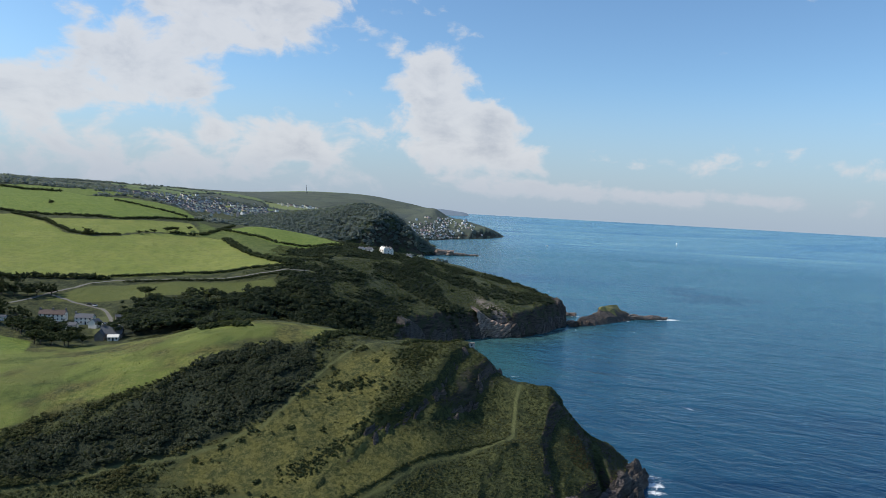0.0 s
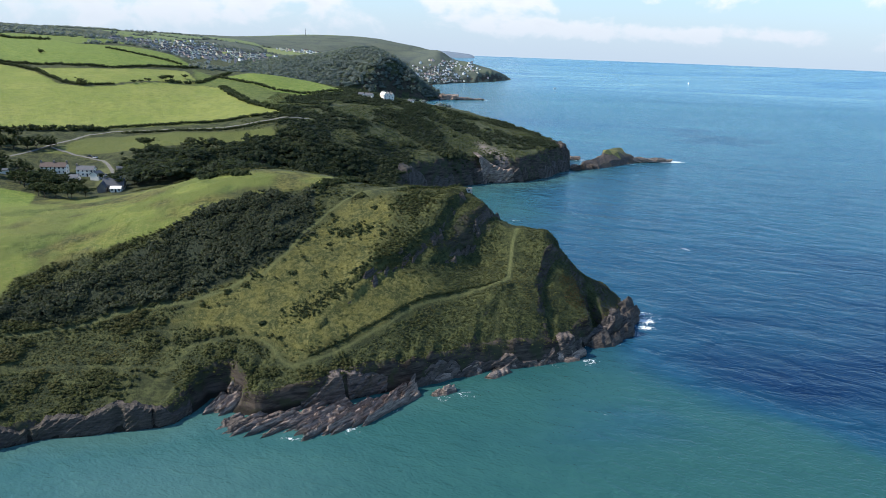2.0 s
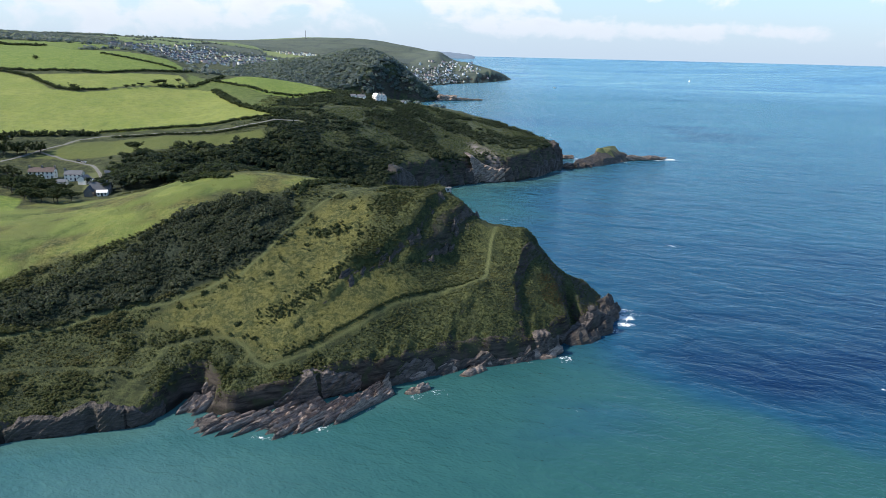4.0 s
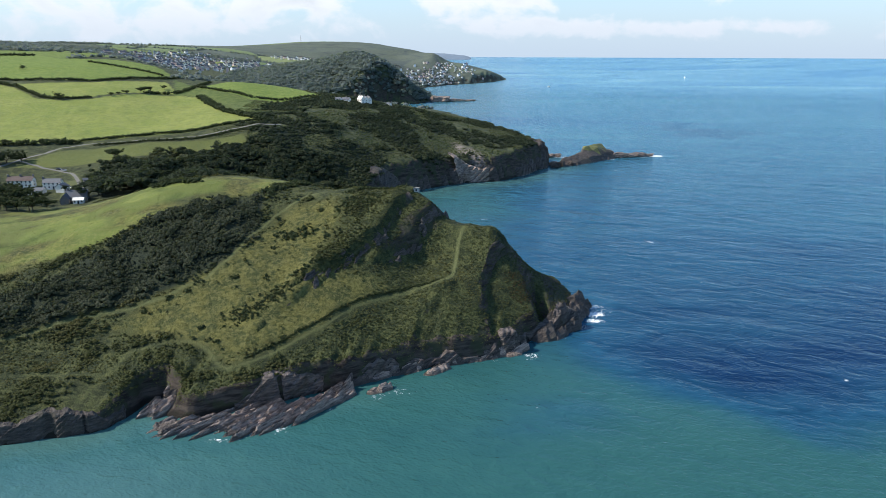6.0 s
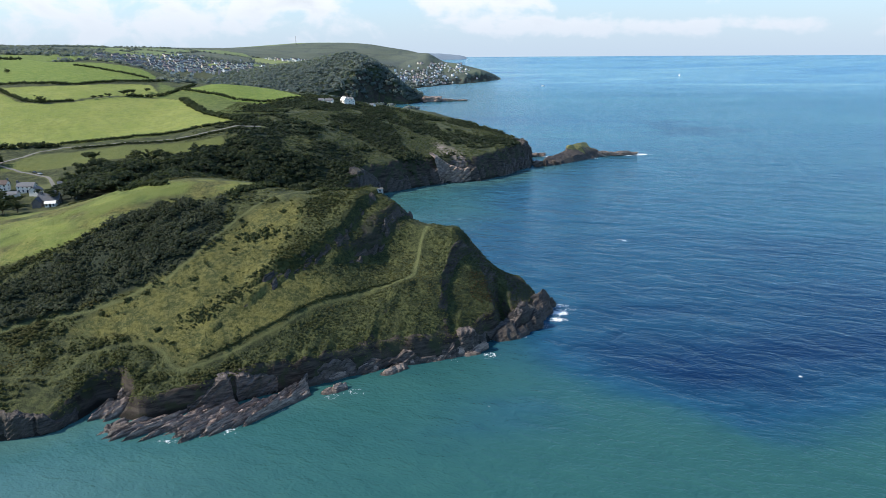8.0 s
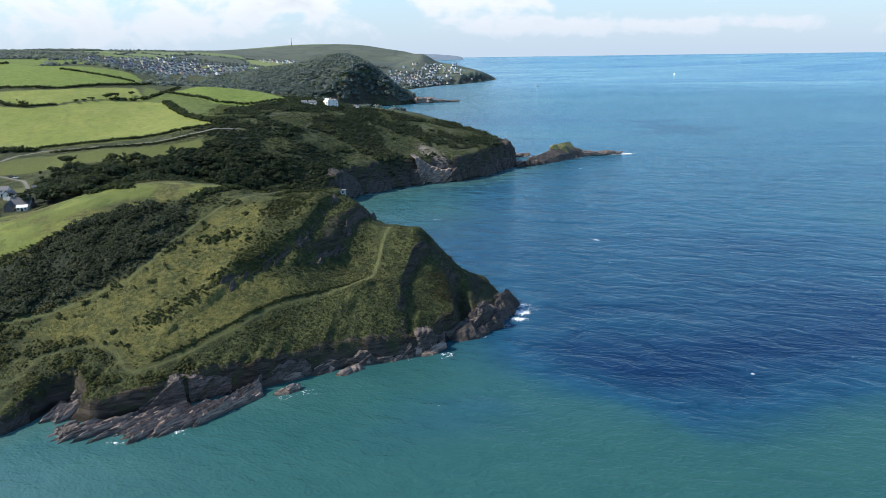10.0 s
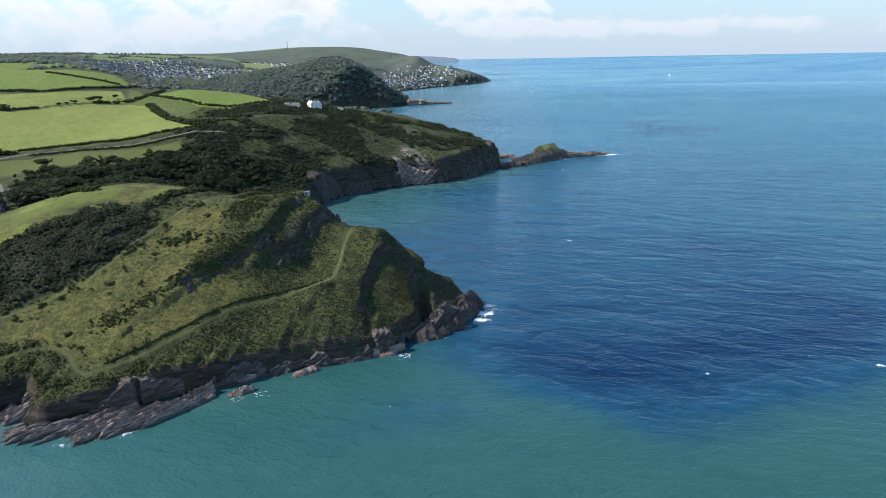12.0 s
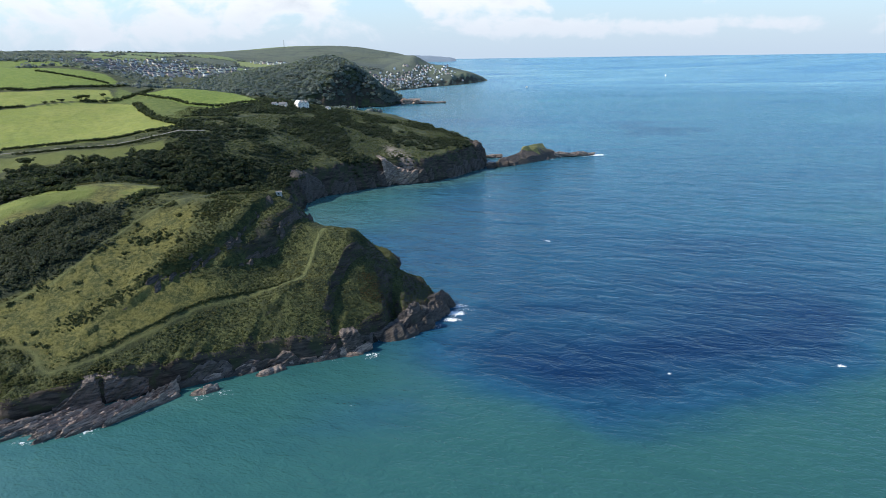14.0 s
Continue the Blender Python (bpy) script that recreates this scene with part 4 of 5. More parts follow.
def build_rocks():
    made = random.Random(17)
    # the bedded ledge under the low cliff: long ribs lying side by side in steps, each running up to the north-east
    ledge = (((-67, 210), (-57, 222), 2.2), ((-62, 209), (-48, 223), 2.6), ((-55, 208.5), (-38, 227), 3.2), ((-48, 211), (-31, 229), 3.4), ((-41, 209), (-23, 230), 4.0), ((-33, 210.5), (-16, 232), 4.2), ((-25, 213.5), (-11, 235), 4.4), ((-18, 222), (-6, 240), 4.6), ((-10, 232), (-2, 244), 5.2))
    for k, ((ax, ay), (bx, by), tall) in enumerate(ledge):
        turn = math.degrees(math.atan2(by - ay, bx - ax))
        run = math.hypot(bx - ax, by - ay)
        for i in range(8):
            f = 0.5 + made.uniform(-0.2, 0.2)
            off = (i - 3.5) * 1.0 + made.uniform(-0.3, 0.3)
            x, y = ax + (bx - ax) * f - off * math.sin(radians(turn)), ay + (by - ay) * f + off * math.cos(radians(turn))
            rib("rock_ledge", 2000 + k * 8 + i, x, y, -0.6, run * made.uniform(0.5, 0.95), made.uniform(1.3, 2.5), tall * made.uniform(0.45, 1.0), turn + made.uniform(-4, 4), "long tilted brown slate ledge washed by the sea", made.uniform(-8, 6), made.uniform(1, 5), ROCK, "slate ledges under the cliff")
    for i in range(12):
        f = made.random()
        x, y = -70 + 6 * f + made.uniform(-3, 4), 222 + 22 * f
        rib("rock_ledge", 260 + i, x, y, -0.3 + 6.5 * f, made.uniform(8, 14), made.uniform(1.6, 2.8), made.uniform(1.6, 2.6), 50 + made.uniform(-6, 6), "thin slate rib climbing into the cave's mouth", 0, made.uniform(14, 26), ROCK if i % 3 else CRAG_ROCK, "slate ledges under the cliff")
    for i, (x, y, l, w, h, turn) in enumerate(((7, 240.5, 8.5, 4.2, 2.6, 36), (10, 242, 8, 3.6, 3.2, 40), (30, 257.5, 13, 4.0, 3.0, 34), (49, 269, 10, 3.6, 2.6, 30), (62, 273.5, 9, 4, 2.2, 25), (92, 304, 8, 5, 4.0, 60))):
        rib("sea_rock", 41 + i, x, y, -0.5, l, w, h, turn, "small brown slate rock ringed by white foam", 0, 3)
    # broken beds along the foot of the cliff, and at the point
    foot = [(-4, 245), (17, 257), (29, 262), (48, 269), (66, 275)]
    for i in range(46):
        j = made.choice((0, 1, 1, 2, 2, 3, 3, 3))
        f = made.random()
        x, y = foot[j][0] + (foot[j + 1][0] - foot[j][0]) * f, foot[j][1] + (foot[j + 1][1] - foot[j][1]) * f
        up = made.uniform(-0.6, 2.2)
        rib("shore_rock", 300 + i, x, y + up, -0.4 + max(0.0, up) * 0.8, made.uniform(6, 13), made.uniform(1.6, 3.2), made.uniform(1.5, 3.0), made.uniform(26, 44), "broken brown slate rib at the cliff's foot", made.uniform(-15, 5), made.uniform(4, 16), ROCK if made.random() < 0.45 else CRAG_ROCK, "rocks along the cliff foot")
    for i in range(34):
        a = made.uniform(0, 1)
        x, y = 80 + 23 * math.sin(a * 1.6) + made.uniform(-3, 3), 290 + 52 * a + made.uniform(-3, 3)
        s = made.uniform(0.7, 1.5)
        rib("point_rock", 400 + i, x, y, max(-0.8, ground_at(x, y) - 2.2), 10 * s, 4.2 * s, 4.4 * s, made.uniform(25, 62), "dark jagged slate crag at the headland's point", made.uniform(-15, 10), made.uniform(5, 26), CRAG_ROCK, "crags at the point")
    # the crags on the headland's face
    for line, count in (([(-24, 284), (-16, 292), (-6, 301), (3, 312), (10, 326), (18, 340)], 26), ([(8, 306), (17, 317), (28, 333), (33, 342)], 20)):
        for i in range(count):
            j = made.randrange(len(line) - 1)
            f = made.random()
            x = line[j][0] + (line[j + 1][0] - line[j][0]) * f + made.uniform(-0.5, 3.2)
            y = line[j][1] + (line[j + 1][1] - line[j][1]) * f - made.uniform(-0.5, 2.2)
            s = made.uniform(0.6, 1.5)
            rib("crag", 600 + i + count * 7, x, y, ground_at(x, y) - 2.3 * s, 7.5 * s, 2.2 * s, 3.1 * s, made.uniform(38, 75), "weathered slate crag breaking through the turf", made.uniform(-12, 12), made.uniform(6, 26), CRAG_ROCK, "crags on the headland")
    rock("headland_knob", 73, 148, 806, 36, 30, 28, 20, "rounded rocky knob at the second headland's tip", 0.25, cuts=4, mat=CRAG_ROCK, block=0.2, lump=0.5)
    rib("islet", 71, 196, 808, -2, 66, 24, 13, 46, "dark rocky islet beside the point", 0, 6, CRAG_ROCK)
    isle = rib("islet", 72, 224, 838, -2, 62, 34, 20, 46, "rocky islet with a cap of yellow-green turf", 0, 0, CRAG_ROCK, teeth=0.3)
    isle.data.materials.append(TURF_CAP)
    for f in isle.data.polygons:
        if f.normal.z > 0.35 and f.center.z > 12 and f.center.x > -14:
            f.material_index = 1
    rib("islet", 75, 236, 846, -2, 46, 24, 15, 40, "dark bedded rocks on the islet's seaward side", 0, -3, CRAG_ROCK)
    for i in range(5):
        rock("skerry", 76 + i, 168 + 5 * i, 778 + 4 * i + 3 * (i % 2), 8, 5, 3.5 + (i % 3) * 1.6, 30 * i, "small dark stack between the point and the islet", 0.8, mat=CRAG_ROCK)
    for i, (x, y, l, w, h) in enumerate([(262, 858, 26, 10, 6), (282, 862, 28, 9, 5), (298, 868, 18, 7, 3), (180, 862, 22, 10, 4), (168, 790, 9, 6, 5)]):
        rock("skerry", 80 + i, x, y, l, w, h, 15, "low red-brown reef with breaking surf", 0.8)
    for i, (x, y, l, w, h) in enumerate([(95, 1890, 60, 18, 6), (135, 1900, 40, 12, 4), (60, 1880, 50, 30, 14)]):
        rock("skerry", 90 + i, x, y, l, w, h, 10, "low dark reef at the wooded hill's foot", 0.6)


build_rocks()


def cliff_face(name, line, step, tall, beds, depth, lean, mat, label, seed):
    """A wall of upturned slate along a shore: beds slanting up to the east, stepped and split by dark clefts."""
    pts = np.array(line, float)
    run = np.r_[0, np.cumsum(np.hypot(*np.diff(pts, axis=0).T))]
    s = np.arange(0, run[-1], step)
    cx, cy = np.interp(s, run, pts[:, 0]), np.interp(s, run, pts[:, 1])
    tx, ty = np.gradient(cx), np.gradient(cy)
    width = max(3, int(6 / step)) * 2 + 1
    soft = np.ones(width) / width
    tx, ty = np.convolve(np.pad(tx, width // 2, "edge"), soft, "valid"), np.convolve(np.pad(ty, width // 2, "edge"), soft, "valid")
    size = np.hypot(tx, ty)
    nx, ny = -ty / size, tx / size
    # the water's edge beside each place on the line
    tries = np.linspace(-3 * depth - 5, 3 * depth + 5, 81)
    gaps = shore_gap(cx[:, None] + nx[:, None] * tries, cy[:, None] + ny[:, None] * tries)
    edge = tries[np.argmin(np.where(gaps > 0, gaps, 99), axis=1)]
    edge = np.convolve(np.pad(edge, 2, "edge"), np.ones(5) / 5, "valid")
    rows = np.linspace(-0.12, 1.0, max(10, int(tall * 1.1 / step)))
    z, ss = np.meshgrid(rows, s, indexing="ij")
    high = tall * np.clip(0.70 + 0.65 * grain(ss, 0 * ss, tall * 1.5, seed) + 0.16 * grain(ss, 0 * ss, tall * 0.5, seed + 1), 0.25, 1.1)
    zz = z * high
    lay = (ss * 0.58 - zz * 0.82) / beds + 0.5 * grain(ss, zz, beds * 5, seed + 2)
    thick = lattice(np.floor(lay), 0 * lay, seed + 3)
    saw = lay - np.floor(lay)
    out = depth * (0.25 + 0.75 * thick) * (1 - saw) ** 0.7 + depth * 0.45 * grain(ss, zz, beds * 2.2, seed + 4)
    cleft = grain(ss, 0.25 * zz, tall * 1.1, seed + 5, 2)
    out = out - depth * 1.6 * smooth((0.20 - np.abs(cleft)) / 0.14)
    inland = np.clip(zz, 0, None) * lean - out + 0.3 * depth + 2.2 * depth * smooth((z - 0.86) / 0.14)
    x = cx + nx * (edge + inland)
    y = cy + ny * (edge + inland)
    ob = grid_mesh(name, x, y, zz, np.ones(x.shape, bool), lambda px, py: {}, mat)
    ob.data.shade_flat()
    return tagged(ob, label, "cliff", kind="structure")


cliff_face("cliff_west", SHORE_NEAR[2:8], 0.42, 8.0, 1.4, 0.7, 0.28, CRAG_ROCK, "low dark slate cliff west of the cave", 311)
cliff_face("cliff_near", [(-42, 227)] + SHORE_NEAR[13:23], 0.42, 9.5, 2.0, 1.2, 0.24, CLIFF_ROCK, "low dark slate cliff with beds slanting up from the sea", 301)
cliff_face("cliff_far", SHORE_MID[:9], 1.1, 26.0, 5.0, 2.6, 0.42, CRAG_ROCK, "tall dark slate cliff of the second headland", 321)
cliff_face("cliff_scar", [(56, 679), (64, 686), (76, 689), (88, 691)], 1.0, 26.0, 4.0, 3.6, 0.36, ROCK, "pale bare slab where the cliff has fallen", 341)

# ---- growing things ----
rng = np.random.default_rng(5)


def clump_shape(seed, leaves, flat=0.8, heart=True):
    """One tuft, about a metre in radius: a small dark heart and many leaf sprays turned every way."""
    own = np.random.default_rng(seed)
    bm = bmesh.new()
    bmesh.ops.create_icosphere(bm, subdivisions=1, radius=0.62)
    verts = [np.array([v.co[:] for v in bm.verts]) * own.uniform(0.75, 1.15, (len(bm.verts), 1))]
    tris = [np.array([[v.index for v in f.verts] for f in bm.faces])]
    bm.free()
    base = len(verts[0])
    if not heart:
        verts, tris, base = [], [], 0
    for i in range(leaves):
        d = own.normal(size=3)
        d[2] = abs(d[2]) * 0.9 - 0.15
        d /= np.linalg.norm(d)
        c = d * own.uniform(0.55, 1.0)
        u = np.cross(d, own.normal(size=3))
        u /= np.linalg.norm(u)
        w = np.cross(d, u) * own.uniform(0.5, 1.0) + d * own.uniform(-0.5, 0.6)
        r = own.uniform(0.2, 0.4)
        verts.append(np.array([c + u * r, c - u * r * 0.8 + w * r * 0.4, c + w * r, c - w * r * 0.7]))
        tris.append(np.array([[0, 2, 1], [0, 1, 3]]) + base)
        base += 4
    return np.concatenate(verts) * (1, 1, flat), np.concatenate(tris)


CLUMPS = [clump_shape(s, 44) for s in range(3, 9)]
TUFTS = [clump_shape(s, 9, 0.9, False) for s in range(23, 29)]
SMALL_CLUMPS = [clump_shape(s, 20, 0.85) for s in range(13, 20)]


def leaf_mesh(name, places, radii, shapes, mat, sink=0.25, tall=1.0):
    """Many tufts joined into one mesh."""
    vs, fs, base = [], [], 0
    for i, (p, r) in enumerate(zip(places, radii)):
        verts, tris = shapes[i % len(shapes)]
        a = rng.uniform(0, 6.283)
        c, s = math.cos(a), math.sin(a)
        w = verts * (r * rng.uniform(0.8, 1.25), r * rng.uniform(0.8, 1.25), r * tall * rng.uniform(0.75, 1.2))
        w = np.c_[w[:, 0] * c - w[:, 1] * s + p[0], w[:, 0] * s + w[:, 1] * c + p[1], w[:, 2] + p[2] + r * sink]
        vs.append(w)
        fs.append(tris + base)
        base += len(verts)
    v, f = np.concatenate(vs), np.concatenate(fs)
    me = bpy.data.meshes.new(name)
    me.vertices.add(len(v))
    me.vertices.foreach_set("co", v.astype(np.float32).ravel())
    me.loops.add(f.size)
    me.loops.foreach_set("vertex_index", f.astype(np.int32).ravel())
    me.polygons.add(len(f))
    me.polygons.foreach_set("loop_start", np.arange(0, f.size, 3, dtype=np.int32))
    me.update(calc_edges=True)
    me.materials.append(mat)
    return new(name, me)


def seeds(x0, x1, y0, y1, gap, chance):
    """Jittered places on land where chance(x, y) says that something grows."""
    gx, gy = np.meshgrid(np.arange(x0, x1, gap), np.arange(y0, y1, gap))
    x = gx.ravel() + rng.uniform(-0.5, 0.5, gx.size) * gap
    y = gy.ravel() + rng.uniform(-0.5, 0.5, gx.size) * gap
    keep = rng.uniform(0, 1, gx.size) < chance(x, y)
    x, y = x[keep], y[keep]
    return np.c_[x, y, land_height(x, y)]


def clear_of_paths(x, y, room=1.6):
    return (from_line(x, y, COAST_PATH) > room) & (from_line(x, y, UPPER_PATH) > room * 0.8) & (from_line(x, y, TOP_TRACK) > room + 1)


def gorse_chance(x, y):
    c = area(x, y, GORSE_BANK, 5, 7.0, 14.0) * smooth(1.35 + 2.0 * grain(x, y, 11.0, 92))
    return np.where(clear_of_paths(x, y), c * 0.95, 0)


def headland_chance(x, y):
    """Low bracken and bramble over the face, in drifts, thin on the dry bank."""
    gap = shore_gap(x, y)
    drift = np.maximum(smooth((grain(x, y, 22, 81) + 0.35) / 0.4), smooth((-95 - x) / 15) * 0.9)
    low = smooth((from_line(x, y, COAST_PATH) - 1) / 2) * smooth((30 - gap) / 8) * smooth((x + 60) / 15)
    drift = np.maximum(drift, 0.85 * np.maximum(low, smooth((x - 42) / 8)))
    c = drift * (1 - 0.97 * area(x, y, SUNLIT_DRY_BANK, 10, 5.0) * smooth((x + 105) / 12)) * (1 - area(x, y, GORSE_BANK, 3)) * (1 - area(x, y, PASTURE, 3))
    c = c * smooth((gap - 2.6) / 2) * smooth((x + 175) / 10) * (1 - 0.8 * smooth((y - 330) / 20) * (x < -10))
    return np.where(clear_of_paths(x, y) & (y < 430), c, 0)


def tussock_chance(x, y):
    c = (0.15 + 0.85 * area(x, y, SUNLIT_DRY_BANK, 10, 5.0)) * (1 - area(x, y, GORSE_BANK, 3)) * smooth((shore_gap(x, y) - 5) / 4)
    return np.where(clear_of_paths(x, y, 1.0), c * smooth((grain(x, y, 5, 89) + 0.6) / 0.6), 0)


def russet_chance(x, y):
    return 0.95 * smooth((1 - np.hypot((x - 69) / 8, (y - 306) / 8) + 0.6 * grain(x, y, 5, 94)) / 0.25) * (shore_gap(x, y) > 4)


def fringe_chance(x, y):
    gap = shore_gap(x, y)
    return smooth((gap - 1.8) / 1.0) * smooth((6.5 - gap) / 3) * smooth((grain(x, y, 7, 95) + 0.45) / 0.4)


def wood_chance(x, y):
    c = area(x, y, VALLEY_WOOD, 8, 6.0) * smooth((shore_gap(x, y) - 10) / 6)
    return np.where((from_line(x, y, DRIVE) > 6) & (from_line(x, y, TOP_TRACK) > 4), c, 0)


def thicket_chance(x, y):
    return np.where((from_line(x, y, LANE) > 4), thicket(x, y) * 0.9, 0)


def furze_chance(x, y):
    c = smooth((shore_gap(x, y) - 7) / 8) * (1 - open_ground(x, y)) * (1 - thicket(x, y))
    return np.where(from_line(x, y, LANE) > 3, c * smooth((grain(x, y, 16, 88) + 0.5) / 0.5), 0)


def far_chance(x, y):
    a = cover(x, y)[0]
    return a[:, 3] * smooth((np.hypot(x, y) - 950) / 60) * (wooded_chance(x, y) < 0.05) * (shore_gap(x, y) > 12)


def wooded_chance(x, y):
    hill = sheet(x, y)
    gap = shore_gap(x, y)
    return smooth((gap - 8) / 14) * smooth((hill - 8) / 12) * smooth((y - 1680) / 60) * smooth((2150 - y) / 80) * smooth((x + 520) / 50)


def hedge_line(line, gap, half, rise):
    """Places along a hedge."""
    out = []
    for (ax, ay), (bx, by) in zip(line[:-1], line[1:]):
        n = max(1, int(1.35 * math.hypot(bx - ax, by - ay) / gap))
        for i in range(n):
            f = (i + rng.uniform(0, 1)) / n
            out.append((ax + (bx - ax) * f + rng.uniform(-half, half), ay + (by - ay) * f + rng.uniform(-half, half)))
    out = np.array(out)
    return np.c_[out, land_height(out[:, 0], out[:, 1]) + rng.uniform(0, rise, len(out))]


def hedge(name, line, gap, half, rise, r0, r1, label):
    p = hedge_line(line, gap, half, rise)
    return tagged(leaf_mesh(name, p, rng.uniform(r0, r1, len(p)), SMALL_CLUMPS, HEDGE, 0.4), label, "hedge")


def build_scrub():
    p = seeds(-175, -40, 235, 350, 1.25, gorse_chance)
    bush = smooth(0.5 + 1.3 * grain(p[:, 0], p[:, 1], 7.0, 91, 2))
    p[:, 2] += 1.3 * bush
    tagged(leaf_mesh("gorse_scrub", p, rng.uniform(0.5, 1.0, len(p)) + 0.7 * bush, SMALL_CLUMPS, GORSE, 0.2), "dense dark gorse and blackthorn scrub on the headland's flank", "scrub", kind="stuff")
    p = seeds(-178, 100, 205, 430, 1.3, headland_chance)
    bush = smooth(0.3 + 1.4 * grain(p[:, 0], p[:, 1], 6.0, 93, 2)) * smooth((20 - p[:, 0]) / 60)
    p[:, 2] += 0.9 * bush
    tagged(leaf_mesh("bracken", p, rng.uniform(0.35, 0.85, len(p)) + 0.55 * bush, SMALL_CLUMPS, BRACKEN, 0.0, 0.65), "green bracken and bramble drifts on the headland slope", "bracken", kind="stuff")
    p = seeds(-178, 100, 236, 372, 1.35, tussock_chance)
    tagged(leaf_mesh("grass_tussocks", p, rng.uniform(0.28, 0.6, len(p)), TUFTS, TUSSOCK, 0.1, 0.9), "dry yellow-green grass tussocks on the headland bank", "grass", kind="stuff")
    p = seeds(56, 84, 294, 322, 0.8, russet_chance)
    tagged(leaf_mesh("russet_bracken", p, rng.uniform(0.3, 0.6, len(p)), SMALL_CLUMPS, RUSSET, 0.0, 0.6), "russet dying bracken above the point", "bracken", kind="stuff")
    p = seeds(-175, 84, 200, 330, 0.75, fringe_chance)
    tagged(leaf_mesh("cliff_grass", p, rng.uniform(0.35, 0.75, len(p)), TUFTS, FRINGE, -0.1, 0.9), "yellow-green grass hanging over the cliff's lip", "grass", kind="stuff")
    p = seeds(-220, -20, 430, 620, 3.0, wood_chance)
    tagged(leaf_mesh("woodland", p + np.c_[0 * p[:, 0], 0 * p[:, 0], 1.0 + 5.5 * smooth(0.5 + 1.4 * grain(p[:, 0], p[:, 1], 15, 85, 2))], rng.uniform(1.4, 3.8, len(p)), CLUMPS, WOOD, 0.35, 0.95), "dark broadleaf woodland filling the farm valley", "woodland", kind="stuff")
    p = seeds(-240, 180, 555, 900, 2.6, thicket_chance)
    tagged(leaf_mesh("thicket", p, rng.uniform(1.2, 3.0, len(p)) * (0.8 + 0.5 * (grain(p[:, 0], p[:, 1], 25, 86) > 0.1)), SMALL_CLUMPS, WOOD, 0.25, 0.8), "dark blackthorn and gorse thicket over the second headland", "scrub", kind="stuff")
    p = seeds(-160, 185, 560, 900, 2.3, furze_chance)
    tagged(leaf_mesh("low_furze", p, rng.uniform(0.7, 1.5, len(p)), SMALL_CLUMPS, FURZE, 0.0, 0.6), "low furze and bracken between the thickets", "bracken", kind="stuff")
    p = seeds(-640, 60, 1690, 2100, 8.0, wooded_chance)
    tagged(leaf_mesh("hill_woodland", p, rng.uniform(4.5, 10.0, len(p)), CLUMPS, HAZED_WOOD, 0.3, 0.95), "wooded hill covered in dark oak canopy above the bay", "woodland", kind="stuff")
    p = seeds(-1500, 250, 950, 3100, 15.0, far_chance)
    tagged(leaf_mesh("far_woods", p, rng.uniform(4.0, 9.0, len(p)), SMALL_CLUMPS, HAZED_COPSES, 0.2, 0.8), "far woods, copses and hedgerow trees across the downs", "woodland", kind="stuff")
    hedge("hedge", [(-520, 516), (-370, 561), (-306, 589), (-266, 603)], 0.8, 2.4, 2.0, 1.4, 2.8, "tall dark hedge along the sunken lane")
    hedge("hedge", [(-266, 609), (-218, 621), (-167, 641), (-126, 652)], 0.6, 0.9, 0.8, 0.9, 1.9, "dark clipped hedge along the field's lower edge")
    hedge("hedge", [(-250, 594), (-214, 599), (-162, 614), (-120, 633)], 0.8, 1.1, 0.5, 0.8, 1.6, "low hedge bank on the lane's seaward side")
    hedge("hedge", [(-124, 652), (-150, 682), (-176, 718), (-200, 760), (-224, 802)], 0.9, 3.5, 1.5, 1.5, 3.0, "thick overgrown hedge down the field's edge")
    hedge("hedge", [(-472, 827), (-419, 797), (-377, 757), (-350, 745)], 1.2, 1.2, 1.2, 1.2, 2.6, "bushy hedge between two pastures")
    hedge("hedge", [(-350, 745), (-322, 757)], 1.0, 0.9, 0.6, 1.0, 2.2, "low hedge between two pastures")
    hedge("hedge", [(-500, 842), (-438, 832), (-356, 846), (-310, 925), (-298, 960)], 1.3, 1.2, 1.0, 1.2, 2.6, "long dark hedge above the strip pasture")
    hedge("hedge", [(-286, 806), (-258, 824), (-250, 850), (-240, 905)], 1.3, 2.5, 1.0, 1.2, 2.8, "broken hedge with bushes on the field brow")
    hedge("hedge", [(-98, 838), (-127, 802), (-165, 798), (-212, 836), (-240, 862)], 1.3, 2.2, 0.8, 1.0, 2.4, "ragged scrub edge below the bright field")
    hedge("hedge", [(-430, 1000), (-380, 985), (-340, 968), (-318, 960)], 1.6, 1.4, 1.0, 1.2, 2.4, "thin hedge across the hillside pasture")
    hedge("hedge", [(-720, 1120), (-600, 1080), (-540, 1075)], 1.8, 2.0, 1.0, 1.8, 3.4, "hedge on the far hillside")
    hedge("hedge", [(-38, 372), (-44, 362), (-50, 356), (-54, 346)], 0.5, 3.2, 0.6, 0.9, 2.0, "dark blackthorn bushes on the headland's crest")
    hedge("hedge", [(-42, 313), (-33, 313), (-26, 316)], 0.3, 3.4, 0.2, 0.5, 1.2, "patch of dark gorse on the grassy bank")
    hedge("hedge", [(-14, 342), (-6, 347), (8, 348), (16, 346)], 0.5, 2.4, 0.2, 0.5, 1.1, "low scrub round the headland's summit")
    hedge("hedge", [(-118, 372), (-104, 374), (-92, 368)], 0.4, 3.6, 1.0, 0.8, 1.9, "dark thorn thicket on the pasture's top edge")
    hedge("hedge", [(-28, 283), (-22, 290), (-16, 297)], 0.4, 2.4, 0.2, 0.5, 1.1, "dark scrub in the gully above the path")
